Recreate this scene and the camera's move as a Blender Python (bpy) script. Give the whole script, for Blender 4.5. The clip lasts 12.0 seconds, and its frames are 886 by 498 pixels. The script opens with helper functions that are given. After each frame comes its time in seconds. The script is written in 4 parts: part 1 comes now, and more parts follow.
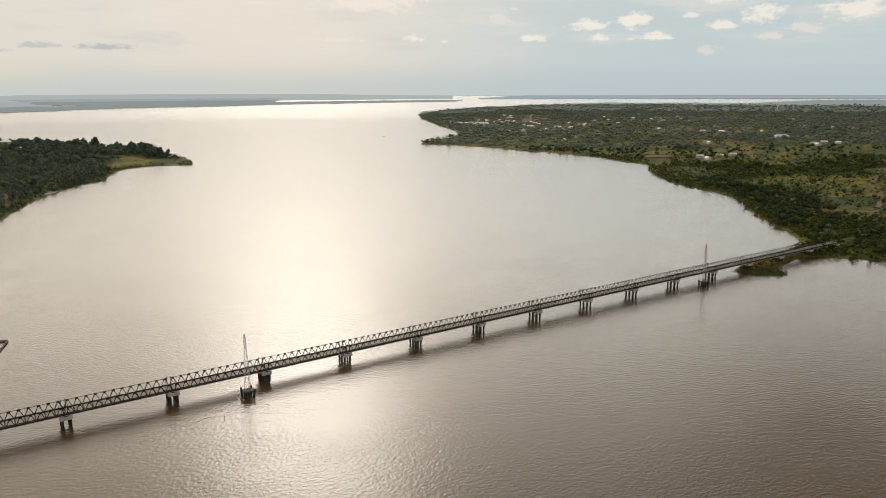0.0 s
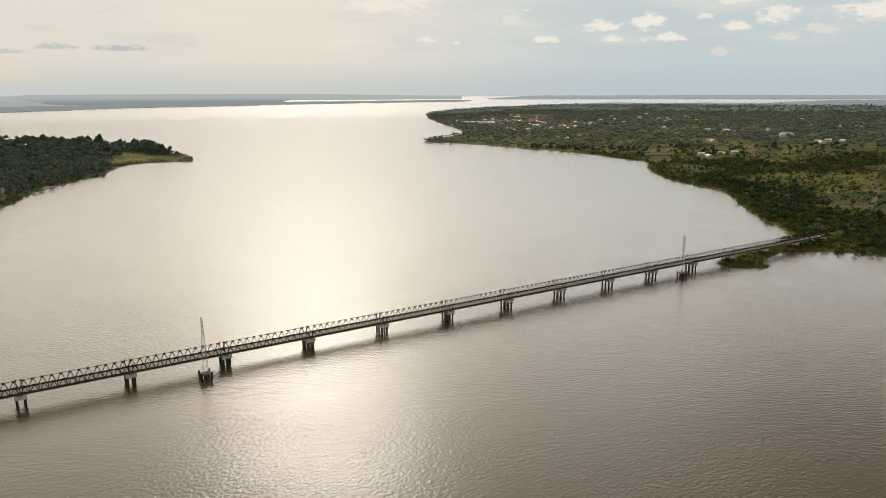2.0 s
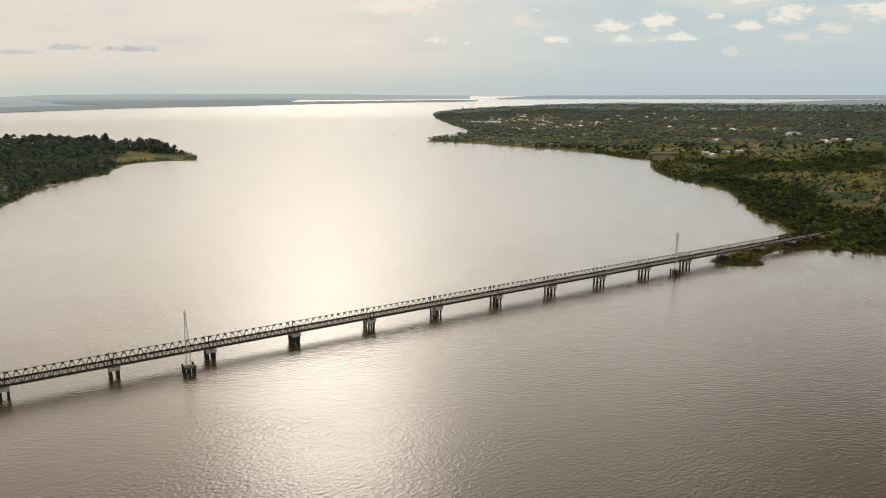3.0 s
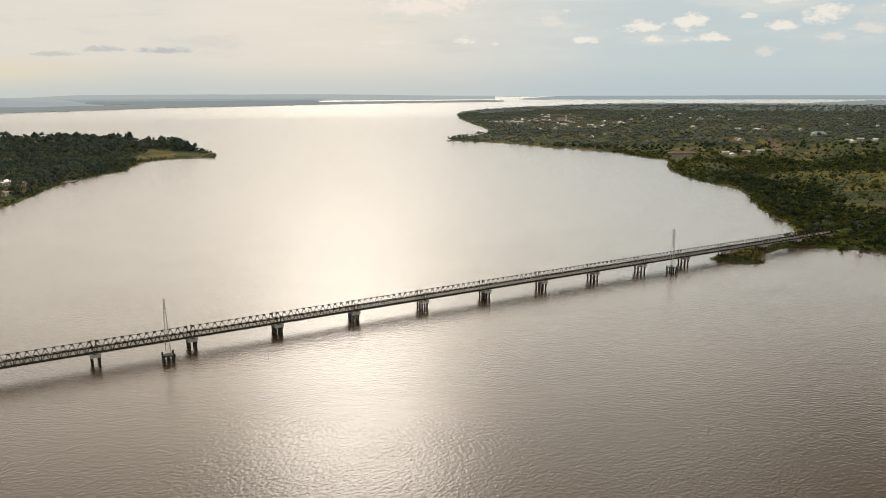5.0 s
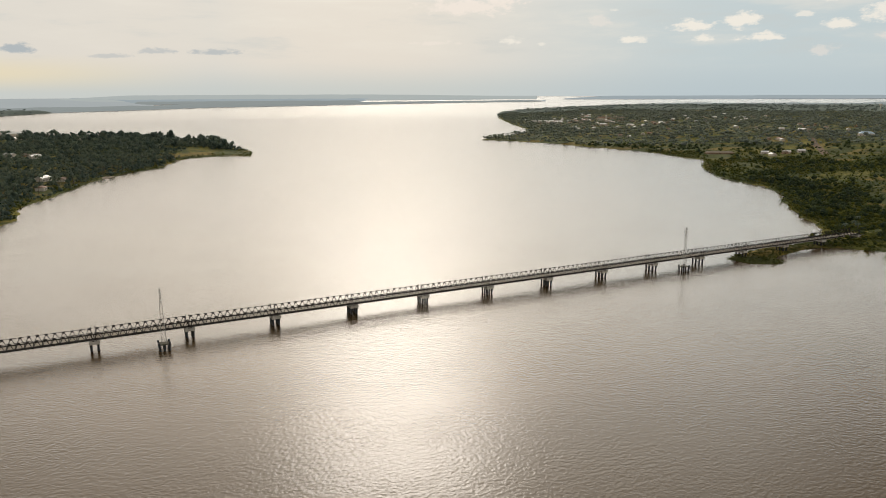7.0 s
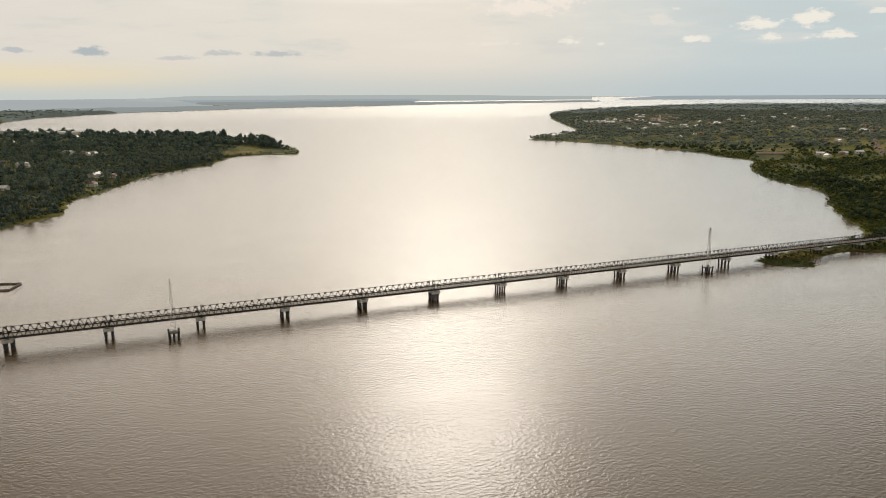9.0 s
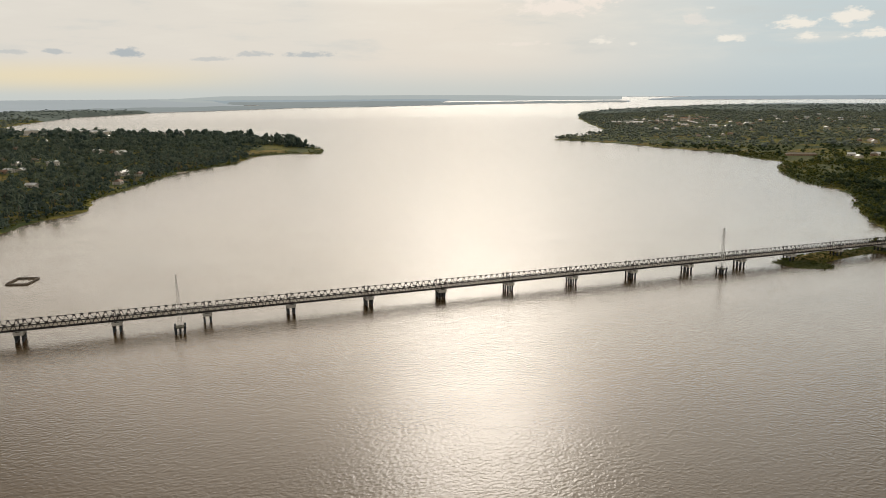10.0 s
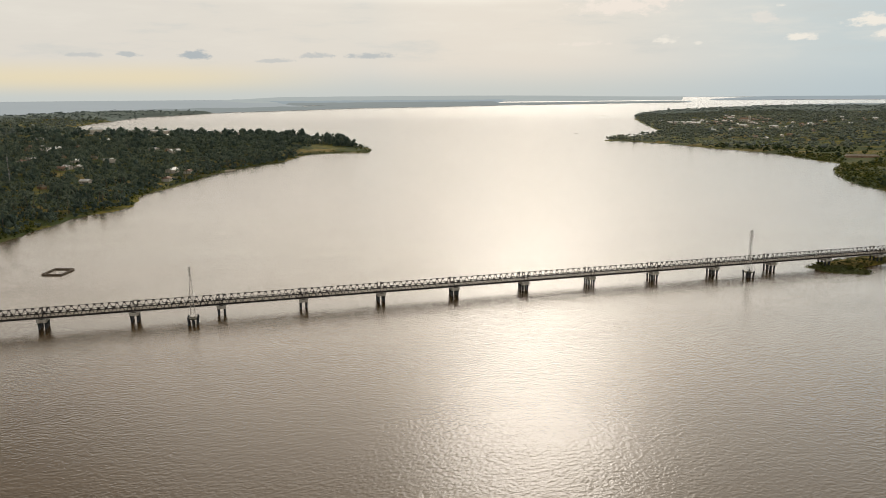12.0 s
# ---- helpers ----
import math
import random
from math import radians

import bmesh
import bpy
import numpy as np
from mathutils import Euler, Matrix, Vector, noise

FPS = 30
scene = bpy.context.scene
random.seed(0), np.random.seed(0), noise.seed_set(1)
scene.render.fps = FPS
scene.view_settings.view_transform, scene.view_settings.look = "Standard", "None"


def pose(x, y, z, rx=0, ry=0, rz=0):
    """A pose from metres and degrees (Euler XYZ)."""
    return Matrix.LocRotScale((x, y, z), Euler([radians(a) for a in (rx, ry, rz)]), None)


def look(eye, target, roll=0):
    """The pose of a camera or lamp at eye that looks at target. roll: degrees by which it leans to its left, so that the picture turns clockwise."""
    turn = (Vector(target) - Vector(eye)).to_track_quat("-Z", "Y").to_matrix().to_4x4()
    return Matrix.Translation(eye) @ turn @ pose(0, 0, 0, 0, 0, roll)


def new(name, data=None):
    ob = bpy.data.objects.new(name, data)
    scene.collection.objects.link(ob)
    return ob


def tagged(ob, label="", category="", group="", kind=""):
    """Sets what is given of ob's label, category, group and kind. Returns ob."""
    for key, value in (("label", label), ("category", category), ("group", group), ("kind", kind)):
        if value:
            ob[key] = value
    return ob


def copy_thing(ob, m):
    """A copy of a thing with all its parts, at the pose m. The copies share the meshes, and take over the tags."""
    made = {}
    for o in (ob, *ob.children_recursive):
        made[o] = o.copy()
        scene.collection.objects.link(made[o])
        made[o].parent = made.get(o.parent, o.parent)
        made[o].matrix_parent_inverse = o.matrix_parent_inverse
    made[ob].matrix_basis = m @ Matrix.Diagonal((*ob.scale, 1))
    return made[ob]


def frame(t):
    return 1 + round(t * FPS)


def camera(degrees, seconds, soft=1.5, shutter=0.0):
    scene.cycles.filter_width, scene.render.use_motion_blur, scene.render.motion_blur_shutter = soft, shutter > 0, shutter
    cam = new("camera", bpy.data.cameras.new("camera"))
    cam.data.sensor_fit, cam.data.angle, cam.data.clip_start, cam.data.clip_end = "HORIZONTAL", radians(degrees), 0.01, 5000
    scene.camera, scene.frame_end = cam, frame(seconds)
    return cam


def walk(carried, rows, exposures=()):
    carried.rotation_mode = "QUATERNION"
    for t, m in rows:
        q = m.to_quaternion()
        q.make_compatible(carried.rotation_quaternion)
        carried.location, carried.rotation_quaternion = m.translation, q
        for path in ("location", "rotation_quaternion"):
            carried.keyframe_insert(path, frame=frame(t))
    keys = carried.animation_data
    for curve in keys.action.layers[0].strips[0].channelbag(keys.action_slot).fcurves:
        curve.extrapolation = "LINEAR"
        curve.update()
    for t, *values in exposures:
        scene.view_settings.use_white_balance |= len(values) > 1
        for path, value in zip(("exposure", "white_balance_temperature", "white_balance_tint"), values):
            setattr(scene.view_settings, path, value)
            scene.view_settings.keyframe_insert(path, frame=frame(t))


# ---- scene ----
import itertools

cam = camera(63.28, 12.0, soft=0.8)
# seconds, eye x y z, heading, pitch, roll (x runs along the bridge, z = 0 is the lagoon)
ROWS = [
    (0, -94.07, -271.70, 117.95, -33.854, -12.492, -0.151),
    (0.5, -89.55, -274.74, 115.95, -33.593, -12.466, -0.149),
    (1, -85.38, -277.90, 114.35, -33.408, -12.447, -0.150),
    (1.5, -81.25, -281.06, 112.73, -33.185, -12.424, -0.124),
    (2, -77.04, -284.06, 111.37, -32.890, -12.399, -0.134),
    (2.5, -72.58, -286.97, 110.22, -32.505, -12.391, -0.154),
    (3, -68.57, -289.66, 109.05, -32.158, -12.369, -0.140),
    (5, -51.98, -300.51, 105.57, -29.934, -12.300, -0.156),
    (5.5, -47.49, -303.05, 104.85, -29.106, -12.283, -0.191),
    (6, -42.92, -305.67, 104.04, -28.236, -12.277, -0.174),
    (6.5, -38.37, -308.15, 103.51, -27.358, -12.268, -0.205),
    (7, -33.64, -310.41, 102.77, -26.406, -12.253, -0.222),
    (9, -14.62, -319.82, 100.67, -21.961, -12.186, -0.310),
    (9.5, -9.47, -321.89, 100.14, -20.765, -12.160, -0.323),
    (10, -4.62, -323.49, 99.61, -19.618, -12.145, -0.332),
    (10.5, 0.45, -325.31, 99.33, -18.446, -12.126, -0.361),
    (11, 5.47, -327.09, 98.84, -17.280, -12.096, -0.366),
    (11.5, 10.41, -328.44, 98.42, -16.149, -12.066, -0.392),
    (12, 15.46, -329.80, 98.05, -15.002, -12.062, -0.402),
]
walk(cam, [(t, pose(x, y, z, 90 + pitch, 0, yaw) @ pose(0, 0, 0, 0, 0, roll)) for t, x, y, z, yaw, pitch, roll in ROWS],
     [(0.0, 0.0), (12.0, 0.0)])

# ---- light ----
SUN_AZ, SUN_EL = 22.5, 28.0          # degrees clockwise from +y, degrees up
sun_dir = Vector((math.sin(radians(SUN_AZ)) * math.cos(radians(SUN_EL)), math.cos(radians(SUN_AZ)) * math.cos(radians(SUN_EL)), math.sin(radians(SUN_EL))))
sun = new("sun", bpy.data.lights.new("sun", "SUN"))
sun.data.energy, sun.data.angle, sun.data.color = 0.42, radians(14.0), (1.0, 0.92, 0.82)
sun.matrix_world = look(sun_dir * 900, (0, 0, 0))


class Nodes:
    """Short hands for building a node tree."""
    def __init__(self, tree):
        self.tree = tree
        tree.nodes.clear()

    def node(self, kind, **values):
        n = self.tree.nodes.new(kind)
        for k, v in values.items():
            setattr(n, k, v)
        return n

    def link(self, a, b):
        self.tree.links.new(a, b)

    def feed(self, socket, v):
        if isinstance(v, bpy.types.NodeSocket):
            self.link(v, socket)
        else:
            socket.default_value = v

    def math(self, op, a, b=None, c=None, clamp=False):
        n = self.node("ShaderNodeMath", operation=op, use_clamp=clamp)
        for i, v in enumerate((a, b, c)):
            if v is not None:
                self.feed(n.inputs[i], v)
        return n.outputs[0]

    def ramp(self, v, lo, hi, a=0.0, b=1.0):
        n = self.node("ShaderNodeMapRange", interpolation_type="SMOOTHSTEP")
        for i, s in enumerate((v, lo, hi, a, b)):
            self.feed(n.inputs[i], s)
        return n.outputs[0]

    def mix(self, f, a, b):
        n = self.node("ShaderNodeMix", data_type="RGBA")
        self.feed(n.inputs[0], f)
        for s, v in ((n.inputs[6], a), (n.inputs[7], b)):
            self.feed(s, v if isinstance(v, bpy.types.NodeSocket) else (*v, 1))
        return n.outputs[2]

    def noise(self, vec, scale, detail=3.0, rough=0.55):
        n = self.node("ShaderNodeTexNoise")
        if vec is not None:
            self.link(vec, n.inputs["Vector"])
        n.inputs["Scale"].default_value, n.inputs["Detail"].default_value, n.inputs["Roughness"].default_value = scale, detail, rough
        return n.outputs[0]

    def scaled(self, vec, s, turn=0.0):
        n = self.node("ShaderNodeMapping")
        self.link(vec, n.inputs[0])
        n.inputs["Scale"].default_value = s
        n.inputs["Rotation"].default_value = (0, 0, turn)
        return n.outputs[0]


def build_world():
    w = bpy.data.worlds.new("sky")
    scene.world = w
    w.use_nodes = True
    n = Nodes(w.node_tree)
    direction = n.node("ShaderNodeTexCoord").outputs["Generated"]
    xyz = n.node("ShaderNodeSeparateXYZ")
    n.link(direction, xyz.inputs[0])
    x, y, z = xyz.outputs
    el = n.math("MULTIPLY", n.math("ARCSINE", z), 57.2958)
    az = n.math("MULTIPLY", n.math("ARCTAN2", x, y), 57.2958)
    sky = n.node("ShaderNodeTexSky", sky_type="NISHITA", sun_disc=False)
    sky.sun_elevation, sky.sun_rotation, sky.dust_density, sky.air_density = radians(SUN_EL), radians(SUN_AZ), 4.0, 1.2
    clear = n.node("ShaderNodeBackground")
    n.link(sky.outputs[0], clear.inputs[0])
    clear.inputs[1].default_value = 0.08
    # thin bright veil of haze, warm towards the sun, blue-grey away from it
    off = n.math("ABSOLUTE", n.math("SUBTRACT", az, SUN_AZ - 4.0))
    near = n.ramp(off, 2.0, 30.0, 1.0, 0.0)
    left = n.ramp(az, 34.0, 4.0, 0.0, 1.0)
    warm = n.math("MAXIMUM", near, n.math("MULTIPLY", left, 0.92))
    low = n.ramp(el, 0.0, 2.6, 0.0, 1.0)
    blue = n.mix(low, VEIL_BLUE_LOW, VEIL_BLUE)
    cream = n.mix(low, VEIL_WARM_LOW, VEIL_WARM)
    veil = n.mix(warm, blue, cream)
    veil = n.mix(n.ramp(el, 6.0, 15.0, 0.0, 0.6), veil, VEIL_HIGH)
    # yellow streak low in the left sky
    streak = n.math("MULTIPLY", n.ramp(n.math("ABSOLUTE", n.math("SUBTRACT", el, 1.4)), 0.0, 1.5, 1.0, 0.0), n.ramp(az, 10.0, -8.0, 0.0, 1.0))
    veil = n.mix(n.math("MULTIPLY", streak, 0.75), veil, (0.84, 0.72, 0.48))
    # broken streaky cloud
    flat = n.node("ShaderNodeCombineXYZ")
    n.link(az, flat.inputs[0])
    n.link(n.math("MULTIPLY", el, 5.0), flat.inputs[1])
    wisp = n.noise(flat.outputs[0], 0.09, 5.0, 0.6)
    wisps = n.math("MULTIPLY", n.ramp(wisp, 0.46, 0.72), n.ramp(el, 0.8, 5.0))
    veil = n.mix(n.math("MULTIPLY", wisps, 0.6), veil, (0.80, 0.76, 0.68))
    shade = n.math("MULTIPLY", n.ramp(wisp, 0.47, 0.30), n.ramp(el, 0.8, 4.0))
    veil = n.mix(n.math("MULTIPLY", shade, 0.5), veil, (0.56, 0.59, 0.58))
    edge = n.noise(flat.outputs[0], 0.55, 4.0, 0.6)
    broad = n.node("ShaderNodeCombineXYZ")
    n.link(az, broad.inputs[0])
    n.link(n.math("MULTIPLY", el, 2.0), broad.inputs[1])
    puff = n.noise(broad.outputs[0], 0.85, 4.0, 0.62)

    def cloud(sheet, a, e, w, h, colour, strength, wob=1.25):
        du = n.math("DIVIDE", n.math("SUBTRACT", az, a), w * 0.85)
        dv = n.math("DIVIDE", n.math("SUBTRACT", el, e), h)
        under = n.math("MULTIPLY", n.math("MINIMUM", dv, 0.0), 1.1)
        d = n.math("SQRT", n.math("ADD", n.math("MULTIPLY", du, du), n.math("ADD", n.math("MULTIPLY", dv, dv), n.math("MULTIPLY", under, under))))
        d = n.math("MULTIPLY_ADD", n.math("SUBTRACT", puff, 0.5), -wob * 2.0, d)
        m = n.ramp(d, 0.95, 0.35, 0.0, strength)
        return n.mix(m, sheet, colour)
    white, pale, grey = (0.86, 0.82, 0.74), (0.83, 0.76, 0.69), (0.42, 0.47, 0.50)
    for a, e, w, h, c, s in (
            (28.5, 6.3, 5.2, 1.0, pale, 0.95), (25.6, 3.7, 2.9, 0.28, pale, 0.6), (31.8, 3.8, 1.15, 0.42, white, 0.8),
            (34.0, 3.6, 0.55, 0.22, white, 0.6), (40.7, 3.75, 1.25, 0.42, white, 0.95), (38.2, 5.2, 1.2, 0.7, pale, 0.45), (39.3, 5.9, 0.5, 0.2, white, 0.6),
            (44.9, 4.7, 2.2, 0.58, white, 1.0), (45.6, 3.75, 1.25, 0.42, white, 0.95), (48.2, 4.9, 1.6, 0.95, white, 1.0),
            (49.6, 3.75, 2.1, 0.45, white, 1.0), (54.2, 4.45, 1.4, 0.52, white, 0.95), (56.9, 5.0, 2.1, 0.8, white, 0.95),
            (52.2, 5.2, 0.9, 0.4, white, 0.75), (54.6, 6.3, 2.6, 0.6, white, 0.8), (62.7, 5.2, 2.8, 1.1, white, 1.0), (59.6, 4.1, 1.5, 0.7, pale, 0.6),
            (53.4, 2.7, 1.5, 0.5, pale, 0.5), (57.5, 3.6, 1.3, 0.4, pale, 0.6),
            (9.3, 2.95, 2.6, 0.34, grey, 0.75), (5.3, 2.95, 1.7, 0.3, grey, 0.6), (-3.2, 2.95, 1.8, 0.55, grey, 0.95),
            (-7.8, 3.0, 1.3, 0.36, grey, 0.7), (-10.8, 2.9, 2.0, 0.25, grey, 0.45), (2.2, 2.6, 1.8, 0.25, grey, 0.5)):
        veil = cloud(veil, a, e, w, h, c, s)
    # the veiled sun lights a broad cloud bank: a wide soft glow, brightest in its middle
    side = n.math("DIVIDE", n.math("SUBTRACT", az, SUN_AZ), GLOW_WIDTH)
    rise = n.math("DIVIDE", n.math("SUBTRACT", el, GLOW_EL), GLOW_HEIGHT)
    d2 = n.math("ADD", n.math("MULTIPLY", side, side), n.math("MULTIPLY", rise, rise))
    core = n.math("EXPONENT", n.math("MULTIPLY", n.math("MULTIPLY", d2, d2), -1.0))
    skirt = n.math("EXPONENT", n.math("MULTIPLY", n.math("SQRT", d2), -0.6))
    glow = n.math("ADD", n.math("MULTIPLY", core, GLOW_CORE), n.math("MULTIPLY", skirt, GLOW_SKIRT))
    glow = n.math("MULTIPLY", glow, n.ramp(el, 6.5, 12.5))
    aside = n.ramp(n.math("ABSOLUTE", n.math("SUBTRACT", az, SUN_AZ)), 25.0, 43.0)
    away = n.math("SUBTRACT", 1.0, n.math("MULTIPLY", n.math("MULTIPLY", aside, n.ramp(el, 12.0, 24.0)), 0.80))
    haze = n.node("ShaderNodeBackground")
    n.link(veil, haze.inputs[0])
    n.feed(haze.inputs[1], n.math("ADD", n.math("MULTIPLY", n.ramp(el, 6.5, 11.5, 1.0, HIGH_SKY), n.math("MULTIPLY", n.ramp(el, 15.0, 42.0, 1.0, ZENITH), away)), glow))
    both = n.node("ShaderNodeMixShader")
    n.feed(both.inputs[0], n.ramp(el, 9.0, 70.0, 0.97, 0.65))
    n.link(clear.outputs[0], both.inputs[1])
    n.link(haze.outputs[0], both.inputs[2])
    n.link(both.outputs[0], n.node("ShaderNodeOutputWorld").inputs[0])


GLOW_WIDTH, GLOW_HEIGHT, GLOW_EL, GLOW_CORE, GLOW_SKIRT = 12.0, 15.0, 25.0, 1.9, 3.3
HIGH_SKY, ZENITH, VEIL_HIGH = 2.9, 0.65, (0.77, 0.665, 0.535)
VEIL_BLUE, VEIL_BLUE_LOW = (0.54, 0.62, 0.64), (0.50, 0.58, 0.61)
VEIL_WARM, VEIL_WARM_LOW = (0.755, 0.705, 0.63), (0.60, 0.625, 0.595)
build_world()


# ---- materials ----
def material(name, base, rough=0.8, metal=0.0, vary=0.25, scale=1.0, bump=0.0, bump_scale=8.0, island=0.0, stain=None, spec=0.3):
    """A painted, weathered or natural surface: colour varied at two scales, fine relief."""
    m = bpy.data.materials.new(name)
    m.use_nodes = True
    n = Nodes(m.node_tree)
    where = n.node("ShaderNodeTexCoord").outputs["Object"]
    big, fine = n.noise(where, 0.35 * scale, 3.0), n.noise(where, 4.0 * scale, 4.0)
    dark, light = [c * (1 - vary) for c in base], [min(1.0, c * (1 + vary)) for c in base]
    col = n.mix(n.ramp(big, 0.3, 0.7), dark, light)
    col = n.mix(n.math("MULTIPLY", n.ramp(fine, 0.35, 0.7), 0.5), col, [c * (1 - 0.6 * vary) for c in base])
    if stain:
        col = n.mix(n.ramp(n.noise(where, 1.3 * scale, 5.0), 0.55, 0.72, 0.0, 0.8), col, stain)
    if island:
        r = n.node("ShaderNodeNewGeometry").outputs["Random Per Island"]
        info = n.node("ShaderNodeObjectInfo").outputs["Random"]
        r = n.math("FRACT", n.math("ADD", r, info))
        col = n.mix(n.math("MULTIPLY", r, island), col, [c * 0.35 for c in base])
    p = n.node("ShaderNodeBsdfPrincipled")
    n.feed(p.inputs["Base Color"], col)
    p.inputs["Metallic"].default_value, p.inputs["Specular IOR Level"].default_value = metal, spec
    n.feed(p.inputs["Roughness"], n.ramp(fine, 0.2, 0.8, max(0.05, rough - 0.1), min(1.0, rough + 0.1)))
    if bump:
        b = n.node("ShaderNodeBump")
        b.inputs["Strength"].default_value, b.inputs["Distance"].default_value = 0.6, bump
        n.link(n.noise(where, bump_scale, 4.0), b.inputs["Height"])
        n.link(b.outputs[0], p.inputs["Normal"])
    n.link(p.outputs[0], n.node("ShaderNodeOutputMaterial").inputs[0])
    return m


def foliage(name, dark, light, dry, lump=0.6):
    """Leaves: tone drifts from stand to stand and jumps from clump to clump; some light passes through."""
    m = bpy.data.materials.new(name)
    m.use_nodes = True
    n = Nodes(m.node_tree)
    where = n.node("ShaderNodeNewGeometry")
    pos, island = where.outputs["Position"], where.outputs["Random Per Island"]
    stand = n.noise(pos, 0.012, 3.0)
    r = n.math("FRACT", n.math("ADD", island, n.node("ShaderNodeObjectInfo").outputs["Random"]))
    col = n.mix(n.ramp(n.math("ADD", n.math("MULTIPLY", stand, 0.7), n.math("MULTIPLY", r, lump)), 0.35, 0.95), dark, light)
    col = n.mix(n.ramp(n.noise(pos, 0.03, 2.0), 0.58, 0.75, 0.0, 0.6), col, dry)
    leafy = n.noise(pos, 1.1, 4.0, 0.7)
    # gap shade painted in: colour darkened in the hollows of the leaf relief
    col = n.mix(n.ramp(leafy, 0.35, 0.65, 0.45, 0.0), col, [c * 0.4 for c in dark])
    p = n.node("ShaderNodeBsdfPrincipled")
    n.feed(p.inputs["Base Color"], col)
    p.inputs["Roughness"].default_value, p.inputs["Specular IOR Level"].default_value = 0.75, 0.06
    b = n.node("ShaderNodeBump")
    b.inputs["Strength"].default_value, b.inputs["Distance"].default_value = 1.0, 0.7
    n.link(leafy, b.inputs["Height"])
    n.link(b.outputs[0], p.inputs["Normal"])
    t = n.node("ShaderNodeBsdfTranslucent")
    n.link(col, t.inputs[0])
    s = n.node("ShaderNodeMixShader")
    s.inputs[0].default_value = 0.4
    n.link(p.outputs[0], s.inputs[1])
    n.link(t.outputs[0], s.inputs[2])
    n.link(s.outputs[0], n.node("ShaderNodeOutputMaterial").inputs[0])
    return m


def water_material():
    m = bpy.data.materials.new("silty_water")
    m.use_nodes = True
    n = Nodes(m.node_tree)
    where = n.node("ShaderNodeTexCoord").outputs["Object"]
    slow = n.noise(n.scaled(where, (1.0, 2.2, 1.0), 0.3), 0.006, 4.0)
    gust = n.noise(n.scaled(where, (1.0, 1.8, 1.0), 0.3), 0.02, 3.0)
    col = n.mix(n.ramp(slow, 0.35, 0.7), WATER_A, WATER_B)
    swell = n.noise(n.scaled(where, (1.0, 1.6, 1.0), 0.35), 0.14, 2.0, 0.5)
    ripple = n.noise(n.scaled(where, (1.0, 1.2, 1.0), 0.15), 0.72, 2.0, 0.5)
    chop = n.noise(n.scaled(where, (1.0, 1.2, 1.0), -0.1), 1.5, 1.0, 0.5)
    high = n.math("ADD", n.math("MULTIPLY", swell, 0.05), n.math("ADD", n.math("MULTIPLY", ripple, 0.13), n.math("MULTIPLY", chop, 0.045)))
    b = n.node("ShaderNodeBump")
    n.feed(b.inputs["Strength"], n.ramp(gust, 0.3, 0.7, WAVE_CALM, WAVE_GUST))
    b.inputs["Distance"].default_value = WAVE
    n.link(high, b.inputs["Height"])
    p = n.node("ShaderNodeBsdfPrincipled")
    n.feed(p.inputs["Base Color"], col)
    p.inputs["Roughness"].default_value, p.inputs["IOR"].default_value = WATER_ROUGH, 1.333
    n.link(b.outputs[0], p.inputs["Normal"])
    n.link(p.outputs[0], n.node("ShaderNodeOutputMaterial").inputs[0])
    return m


